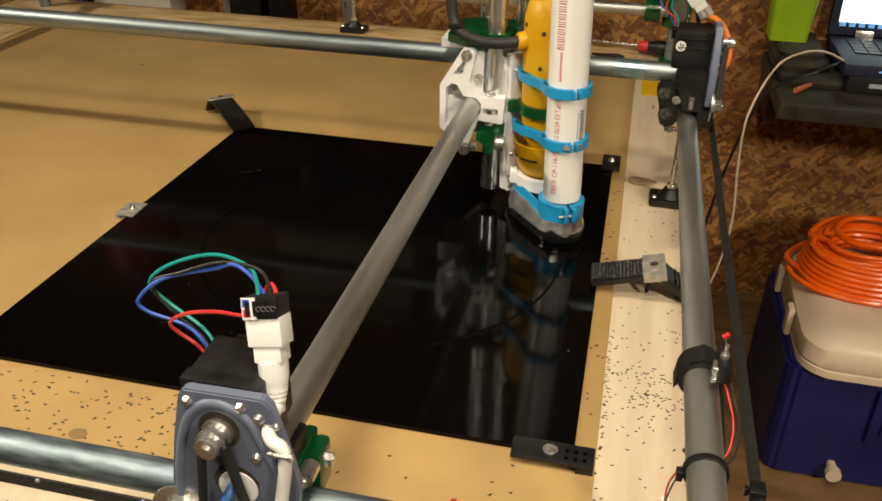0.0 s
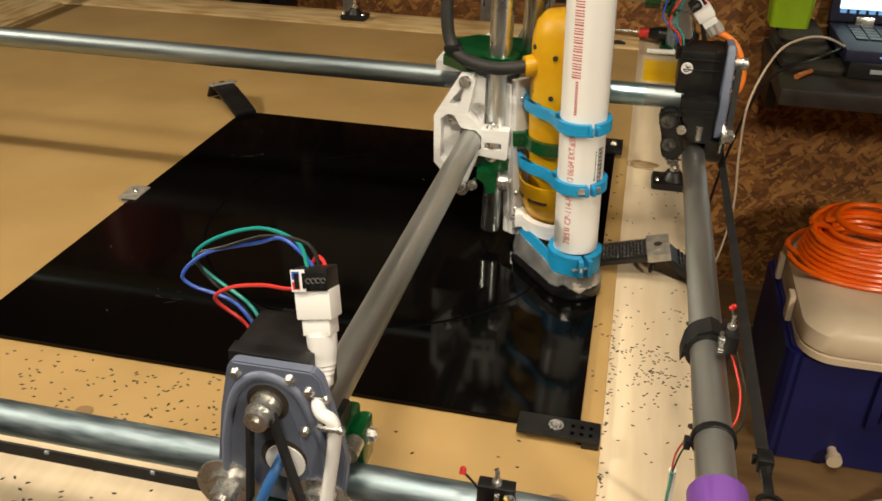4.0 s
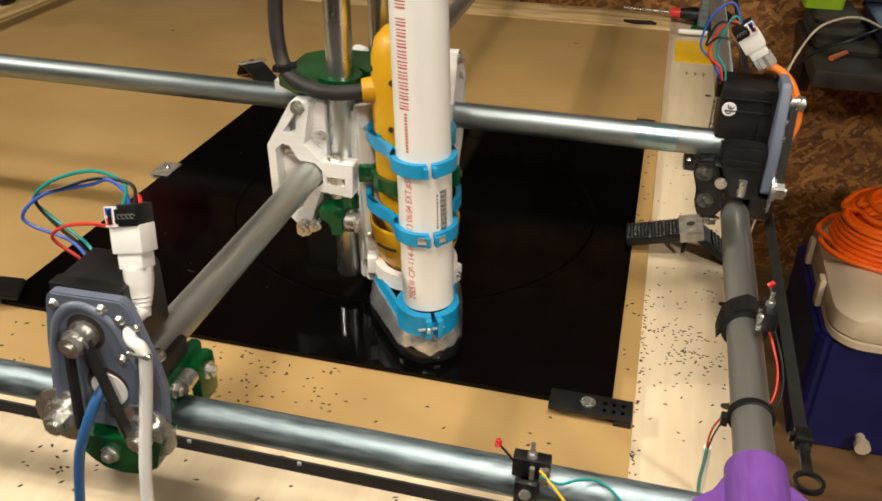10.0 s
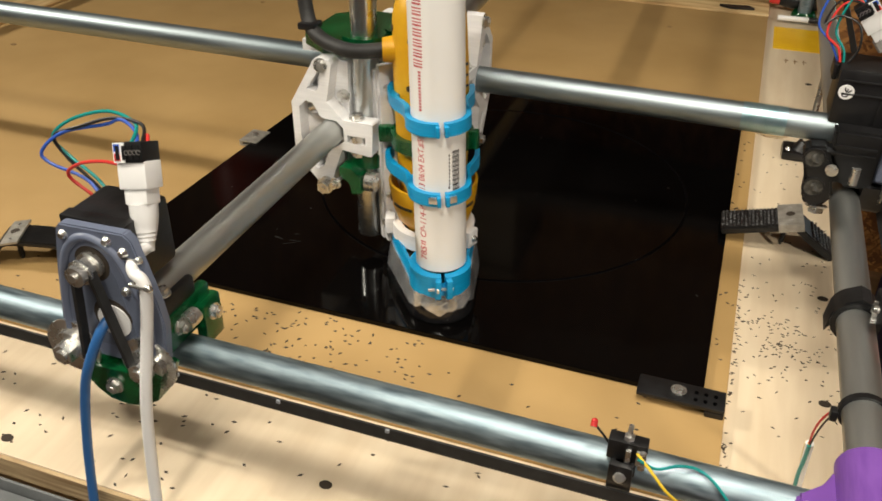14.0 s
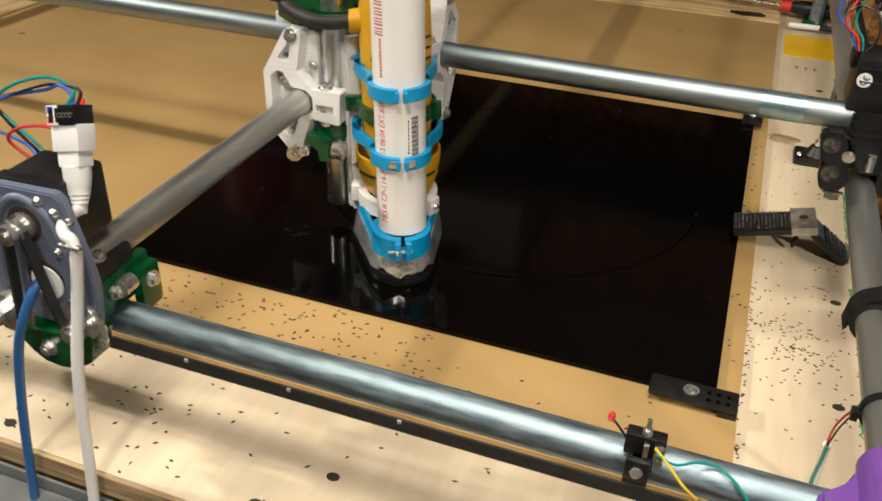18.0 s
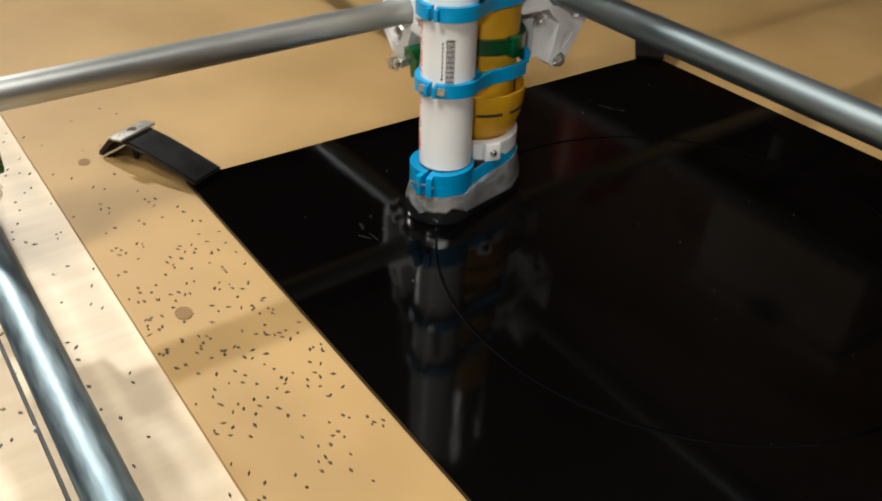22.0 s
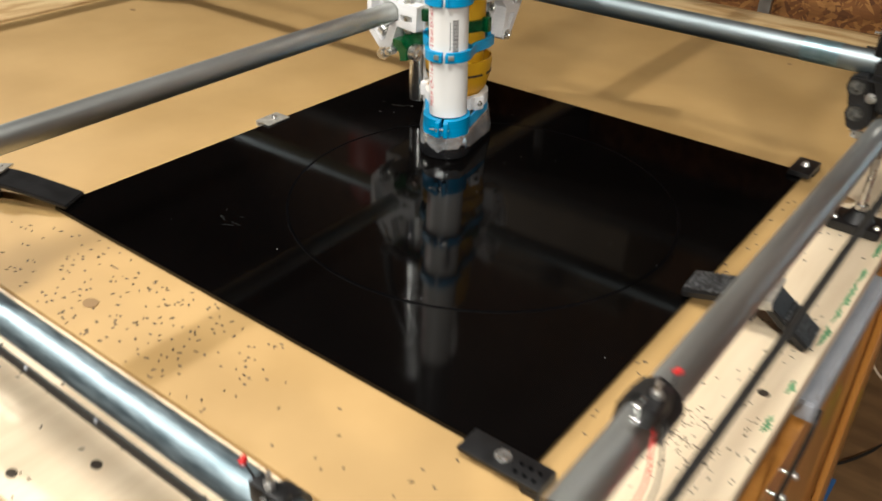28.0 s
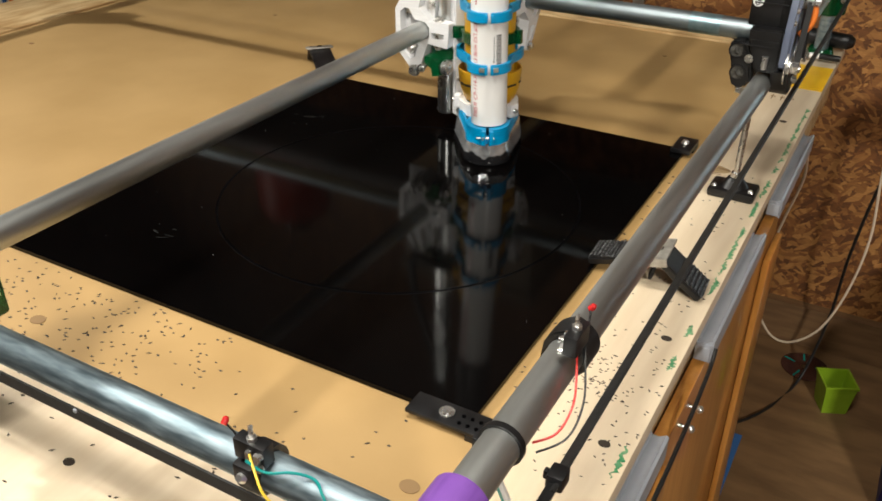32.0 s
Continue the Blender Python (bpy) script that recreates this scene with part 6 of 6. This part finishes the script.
hose_loop(HX - 0.012, HY, 0.130, 0.3580, 0.0, 3.3, 1.0, 0.001)
for k in range(6):
    hose_loop(HX, HY, 0.118 - 0.0035 * k, 0.3570 + 0.0098 * k, 0.001, 3.3, 1.0, 0.0098)
hose_loop(HX, HY, 0.103, 0.4120, 0.003, 3.3, 4.0, -0.0130)
hose_loop(HX + 0.002, HY + 0.002, 0.091, 0.3600, 0.003, 3.3, 5.0, 0.0124)
hose_loop(HX + 0.004, HY + 0.004, 0.079, 0.4230, 0.003, 3.3, 4.0, -0.0130)
hose_loop(HX - 0.008, HY + 0.008, 0.098, 0.4220, 0.012, 3.3, 1.0, 0.003)
hose_loop(HX + 0.006, HY + 0.006, 0.085, 0.4320, 0.010, 3.3, 1.0, 0.002)
hose_loop(HX + 0.004, HY + 0.016, 0.064, 0.4380, 0.004, 3.3, 1.4, 0.002)
cord(bm, pts, 0.0056, 8, 2)
hose = solid("air_hose", bm, HOSE, "coiled glossy orange air hose on the cooler", "hose")
bm = B()
cord(bm, [(0.908, 1.071, FZ + 0.358), (0.912, 1.048, FZ + 0.3585), (0.924, 1.024, FZ + 0.357)], 0.0055, 8)
part("brass_fitting", bm, material("brass", (0.55, 0.36, 0.12), 0.3, 1.0), hose, "brass hose fitting")

shelf = thing("wall_shelf", "dark worn shelf board fixed to the wall", "shelf")
boxpart("board", (0.814, 1.045, -0.077), (2.0, 1.379, -0.045), SHELF, shelf, 0.004)
boxpart("bracket_post", (0.820, 1.22, -0.145), (0.840, 1.379, -0.078), SHELF, shelf, 0.002, "dark bracket under the shelf")
lap = thing("laptop", "open dark blue laptop with a lit screen on the shelf", "laptop", at=(0.925, 1.130, -0.012))
boxpart("base", (0, 0, 0.0), (0.34, 0.20, 0.022), LAPTOP, lap, 0.003)
boxpart("dock", (0.012, 0.004, -0.0325), (0.33, 0.190, -0.0005), BLACK, lap, 0.004, "black docking base")
boxpart("dock_trim", (0.05, 0.0005, -0.020), (0.30, 0.0035, -0.012), GREYP, lap, 0.001, "grey trim bar")
for k in range(3):
    boxpart("status_light", (0.060 + 0.010 * k, -0.0006, 0.010), (0.065 + 0.010 * k, 0.0004, 0.013), SCREENB, lap, 0.0, "small blue status light")
for r in range(5):
    for c in range(11):
        boxpart("key", (0.030 + c * 0.025, 0.075 + r * 0.021, 0.0222), (0.052 + c * 0.025, 0.093 + r * 0.021, 0.0245), BLACK, lap, 0.0)
bm = B()
MS = Matrix.Translation((0, 0.205, 0.022)) @ Matrix.Rotation(radians(-8), 4, "X")
box(bm, (0, 0, 0), (0.34, 0.012, 0.23), 0.003, MS)
scr = part("screen", bm, LAPTOP, lap)
bm = B()
box(bm, (0.016, -0.0012, 0.026), (0.324, -0.0002, 0.215), 0, MS)
part("picture", bm, SCREEN, scr, "bright pale screen picture")
bm = B()
for k in range(14):
    box(bm, (0.018 + k * 0.018, -0.0022, 0.018), (0.030 + k * 0.018, -0.0014, 0.026), 0, MS)
part("icon_row", bm, SCREENB, scr, "row of small blue icons")
bm = B()
box(bm, (0.05, -0.008, -0.004), (0.085, 0.004, 0.012), 0.002, MS)
part("hinge", bm, BOLT, lap, "pale hinge")
bin_ = thing("lime_bin", "lime green plastic bin on the shelf", "bin", at=(0.842, 1.305, 0.006))
bm = B()
prism(bm, rounded(-0.045, -0.045, 0.045, 0.045, 0.012), 0, 0.16)
for v in bm.verts:
    if v.co.z < 0.01:
        v.co.x *= 0.8
        v.co.y *= 0.8
part("body", bm, LIME, bin_)
bm = B()
loft(bm, [(0.155, rounded(-0.048, -0.048, 0.048, 0.048, 0.013)), (0.163, rounded(-0.048, -0.048, 0.048, 0.048, 0.013))])
part("rim", bm, LIME, bin_)
cloth = thing("folded_cloth", "dark olive folded cloth lying on the shelf", "cloth")
CLOTHM = material("olive_cloth", (0.020, 0.018, 0.013), 0.9, colour2=(0.038, 0.033, 0.023), scale=30, bump=0.4, bump_scale=60)
for k, (a, b, c, d, z0, z1) in enumerate(((0.824, 1.150, 0.965, 1.372, -0.0445, -0.030), (0.822, 1.195, 0.915, 1.370, -0.0297, -0.012), (0.826, 1.220, 0.905, 1.368, -0.0117, 0.0055))):
    bm = B()
    loft(bm, [(z0, rounded(a, b, c, d, 0.02)), ((z0 + z1) / 2, rounded(a - 0.003, b - 0.003, c + 0.003, d, 0.022)), (z1, rounded(a + 0.002, b + 0.002, c - 0.002, d, 0.02))])
    part("fold", bm, CLOTHM, cloth)
stub = thing("pencil_stub", "orange wooden stub lying on the dark shelf", "pencil stub")
bm = B()
cyl(bm, (0.846, 1.105, -0.0395), (0.878, 1.150, -0.0395), 0.0055, 0.0042, seg=8)
part("shaft", bm, material("orange_wood", (0.45, 0.13, 0.03), 0.5, colour2=(0.52, 0.17, 0.05), scale=60), stub)
wire("usb_cable", [(0.935, 1.16, 0.004), (0.885, 1.125, 0.030), (0.835, 1.075, 0.038), (0.790, 1.03, 0.020), (0.757, 1.0, -0.060), (0.758, 1.0, -0.157), (0.768, 1.0, -0.270), (0.758, 1.0, -0.379), (0.732, 1.0, -0.469), (0.691, 1.0, -0.514), (0.654, 1.0, -0.511), (0.624, 1.0, -0.463), (0.616, 1.0, -0.377), (0.630, 0.98, -0.270), (0.652, 0.90, -0.150), (0.656, 0.80, -0.060)], 0.0021, W["tan"], "pale usb cable hanging in a loop beside the table", "hanging cables")
wire("power_cable", [(0.95, 1.20, 0.0), (0.88, 1.12, -0.005), (0.80, 1.13, -0.06), (0.765, 1.18, -0.22), (0.745, 1.22, -0.42), (0.74, 1.25, -0.60), (0.715, 1.2, -0.742), (0.66, 1.05, -0.744), (0.58, 0.95, -0.744)], 0.003, W["black"], "black power cable hanging to the floor", "hanging cables")
wire("hanging_cord", [(0.99, 1.374, 0.30), (0.985, 1.372, 0.12), (0.980, 1.372, 0.0), (0.93, 1.372, -0.08)], 0.0026, W["tan"], "pale cord hanging against the wall", "hanging cables")
wire("edge_cable", [(0.6655, 0.215, -0.024), (0.6660, 0.195, -0.036), (0.6660, 0.13, -0.050), (0.6655, 0.04, -0.058), (0.6655, -0.10, -0.052)], 0.0019, W["black"], "black cable under the table edge", "hanging cables")
for x in (0.215, -0.11, -0.41):
    bm = B()
    box(bm, (x - 0.012, 1.368, -0.5), (x + 0.012, 1.3795, 0.20), 0.001)
    st = solid("shelf_standard", bm, STEEL, "slotted grey steel shelf standard on the wall", "shelf standard", "shelf standards")
    for k in range(7):
        boxpart("slot", (x - 0.006, 1.3672, -0.02 + k * 0.028), (x - 0.003, 1.3679, -0.006 + k * 0.028), KNOT, st)
sd = thing("screwdriver", "screwdriver with a red and black handle on the border board", "screwdriver", at=(0.575, 1.125, 0.002))
sd.rotation_euler = (0, 0, radians(-6))
bm = B()
cyl(bm, (-0.004, 0, 0.012), (0.016, 0, 0.012), 0.0095, 0.0140, seg=18)
cyl(bm, (0.016, 0, 0.012), (0.080, 0, 0.012), 0.0140, 0.0125, seg=18)
cyl(bm, (0.080, 0, 0.012), (0.088, 0, 0.012), 0.0125, 0.0070, seg=18)
part("grip", bm, BLACK, sd)
bm = B()
cyl(bm, (-0.022, 0, 0.012), (-0.004, 0, 0.012), 0.0085, 0.0100, seg=18)
part("collar", bm, W["red"], sd, "red handle collar")
bm = B()
cyl(bm, (-0.11, 0, 0.012), (-0.022, 0, 0.012), 0.0026, seg=10)
part("shaft", bm, BOLT, sd)
mk = thing("marker_pen", "white marker pen with a black cap", "marker", at=(0.570, 1.045, -0.0005))
bm = B()
cyl(bm, (0, 0, 0.004), (0.05, 0.002, 0.004), 0.0045, seg=14)
part("barrel", bm, W["white"], mk)
bm = B()
cyl(bm, (0.05, 0.002, 0.004), (0.082, 0.003, 0.004), 0.005, seg=14)
part("cap", bm, BLACK, mk)
pad = thing("flat_knob", "flat black wooden offcut on the border board", "offcut", at=(0.50, 1.08, 0.003))
bm = B()
prism(bm, [(-0.03, 0.0), (-0.01, -0.012), (0.03, -0.006), (0.02, 0.008)], 0, 0.004)
part("piece", bm, BLACK, pad)

bk = thing("lime_bucket", "small square lime green bucket on the floor", "bucket", at=(0.788, 1.165, FZ))
bm = B()
prism(bm, arc(0, 0, 0.058, 45, 405, 4)[:4], 0, 0.115, None, [(x * 0.94, y * 0.94) for x, y in arc(0, 0, 0.058, 45, 405, 4)[:4]])
prism(bm, [(x * 0.93, y * 0.93) for x, y in arc(0, 0, 0.058, 45, 405, 4)[:4]], 0, 0.004)
for v in bm.verts:
    k = 0.78 + 0.22 * v.co.z / 0.115
    v.co.x *= k
    v.co.y *= k
part("body", bm, LIME, bk)
bm = B()
prism(bm, arc(0, 0, 0.062, 45, 405, 4)[:4], 0.110, 0.118, None, [(x * 0.90, y * 0.90) for x, y in arc(0, 0, 0.062, 45, 405, 4)[:4]])
part("rim", bm, LIME, bk)
bk.rotation_euler = (0, 0, radians(25))
for o in bk.children:
    o.data.transform(Matrix.Diagonal((0.76, 0.76, 0.62, 1)))
cd = thing("compact_disc", "shiny compact disc lying on the floor", "disc", at=(0.72, 1.275, FZ))
bm = B()
band(bm, 0, 0, 0.008, 0.050, 0.0003, 0.0018, 0, 360, 48)
part("disc", bm, DISC, cd)
# teal strips paint the disc's coloured reflections
for a in (10, 100, 160, 250):
    bm = B()
    box(bm, (0.022, -0.0022, 0.0019), (0.048, 0.0022, 0.0022), 0, Matrix.Rotation(radians(a), 4, "Z"))
    part("glint", bm, DISCB, cd)
bm = B()
box(bm, (0.635, 0.80, FZ + 0.0003), (0.650, 0.98, FZ + 0.0015), 0, None)
solid("floor_tape", bm, W["navy"], "strip of blue tape on the floor", "tape")

# far left of the room
slab("panel_1", (-2.3, 1.02, FZ), (-1.34, 1.05, 0.35), WALLP, "cream painted panel leaning in the corner")
for k, (x, y, h) in enumerate(((-1.24, 1.10, 0.45), (-1.13, 1.16, 0.38), (-1.03, 1.22, 0.40), (-0.96, 1.26, 0.35))):
    bm = B()
    box(bm, (x - 0.02, y - 0.03, FZ), (x + 0.02, y + 0.03, h), 0.002)
    solid("lumber_stud", bm, LUMBER if k % 2 else GREYP, "upright board leaning by the wall" if k % 2 else "pale blue grey upright post by the wall", "board", "leaning boards")
jug = thing("blue_jug", "dark blue plastic jug on a crate behind the table", "jug", at=(-0.80, 1.28, FZ))
boxpart("crate", (-0.10, -0.07, 0), (0.10, 0.07, 0.68), LUMBER, jug, 0.004, "wooden crate")
bm = B()
lathe(bm, [(0.055, 0.681), (0.062, 0.70), (0.062, 0.80), (0.045, 0.84), (0.02, 0.86), (0.02, 0.88)], (0, 0, 0), 20)
part("jug_body", bm, BLUETARP, jug)
for dx, c in ((-1.36, "orange"), (-1.39, "navy")):
    wire("hanging_cord", [(dx, 0.99, 0.36), (dx + 0.01, 0.985, 0.3), (dx, 0.985, 0.1), (dx + 0.02, 0.985, -0.5)], 0.006, W[c], c.replace("navy", "blue") + " cord hanging down the panel", "hanging cables")
for x, w_, h, mt in ((-0.332, 0.08, 0.10, BLACK), (-0.62, 0.20, 0.13, WALLP), (-0.255, 0.04, 0.14, BLACK)):
    bm = B()
    box(bm, (x - w_ / 2, 1.30, -0.058), (x + w_ / 2, 1.375, -0.058 + h), 0.006)
    solid("wall_box", bm, mt, "small box hung on the wall behind the table", "box", "wall boxes")


# unseen shelf added high on the far wall to darken the black sheet's reflection
shelf_unseen = thing("wall_shelf", "dark shelf added out of view above the table", "shelf")
boxpart("board", (-1.2, 1.10, 0.455), (0.9, 1.379, 0.485), SHELF, shelf_unseen, 0.002)
for x in (-0.9, -0.15, 0.6):
    boxpart("bracket", (x - 0.012, 1.16, 0.345), (x + 0.012, 1.379, 0.454), SHELF, shelf_unseen, 0.002)
can = thing("red_canister", "dull red round canister on the wall shelf", "canister")
bm = B()
lathe(bm, [(0.098, 0.0), (0.100, 0.01), (0.100, 0.20), (0.092, 0.225), (0.040, 0.235), (0.038, 0.255)], (-0.66, 1.235, 0.4855), 28)
part("body", bm, material("red_canister_paint", (0.40, 0.045, 0.02), 0.5, colour2=(0.48, 0.06, 0.03), scale=8), can)
bm = B()
cyl(bm, (-0.66, 1.235, 0.741), (-0.66, 1.235, 0.761), 0.042, seg=20)
part("cap", bm, BLACK, can)
BOXP = material("storage_box_plastic", (0.23, 0.185, 0.13), 0.6, colour2=(0.28, 0.225, 0.16), scale=9)
sbox = thing("storage_box", "dull brown storage box with a lid on the wall shelf", "box")
boxpart("body", (-0.21, 1.10, 0.486), (0.12, 1.36, 0.665), BOXP, sbox, 0.006)
boxpart("lid", (-0.22, 1.09, 0.666), (0.13, 1.37, 0.695), BOXP, sbox, 0.006)
boxpart("latch", (-0.07, 1.082, 0.640), (-0.01, 1.089, 0.680), BLACK, sbox, 0.002)


# ---------------------------------------------------------------- the moving parts
def motions():
    way = [(0, 0.4854, 0.3563), (1, 0.4990, 0.3223), (2, 0.5062, 0.2851), (3, 0.5065, 0.2460), (4, 0.5105, 0.2063), (5, 0.5073, 0.1674), (6, 0.4974, 0.1308), (7, 0.4746, 0.0988), (8, 0.4463, 0.0714), (9, 0.4136, 0.0496), (10, 0.3773, 0.0371), (11, 0.3390, 0.0316), (11.9, 0.3115, 0.0370), (14, 0.3115, 0.0370), (16.3, 0.3115, 0.0370), (17, 0.2914, 0.0481), (18, 0.2549, 0.0650), (19, 0.2215, 0.0884), (20, 0.1878, 0.1048), (21, 0.1593, 0.1261), (22, 0.1374, 0.1565), (23, 0.1300, 0.1904), (24, 0.1296, 0.2256), (25, 0.1365, 0.2606), (26, 0.1503, 0.2941), (27, 0.1708, 0.3246), (28, 0.1971, 0.3511), (29, 0.2291, 0.3756), (30, 0.2625, 0.3954), (31, 0.2979, 0.4105), (32, 0.3338, 0.4204)]
    walk(head, [(t, pose(x, y, 0)) for t, x, y in way])
    skew = [(0, -0.1), (1, 0.0), (2, -0.6), (4, -0.7), (6, -0.3), (8, 0.3), (10, 0.0), (11, 0.2), (12, 0.9), (16, 1.0), (17, 0.9), (18, 1.1), (19, 0.8), (21, 0.0), (32, 0.0)]
    rows = []
    for t, x, y in way:
        a = radians(float(np.interp(t, [k[0] for k in skew], [k[1] for k in skew])))
        rows.append((t, pose(x + y * a, -OX * a, 0, 0, 0, math.degrees(a))))
    walk(trolley, rows)
    walk(cross, [(t, pose(0, y, 0)) for t, x, y in way])


motions()
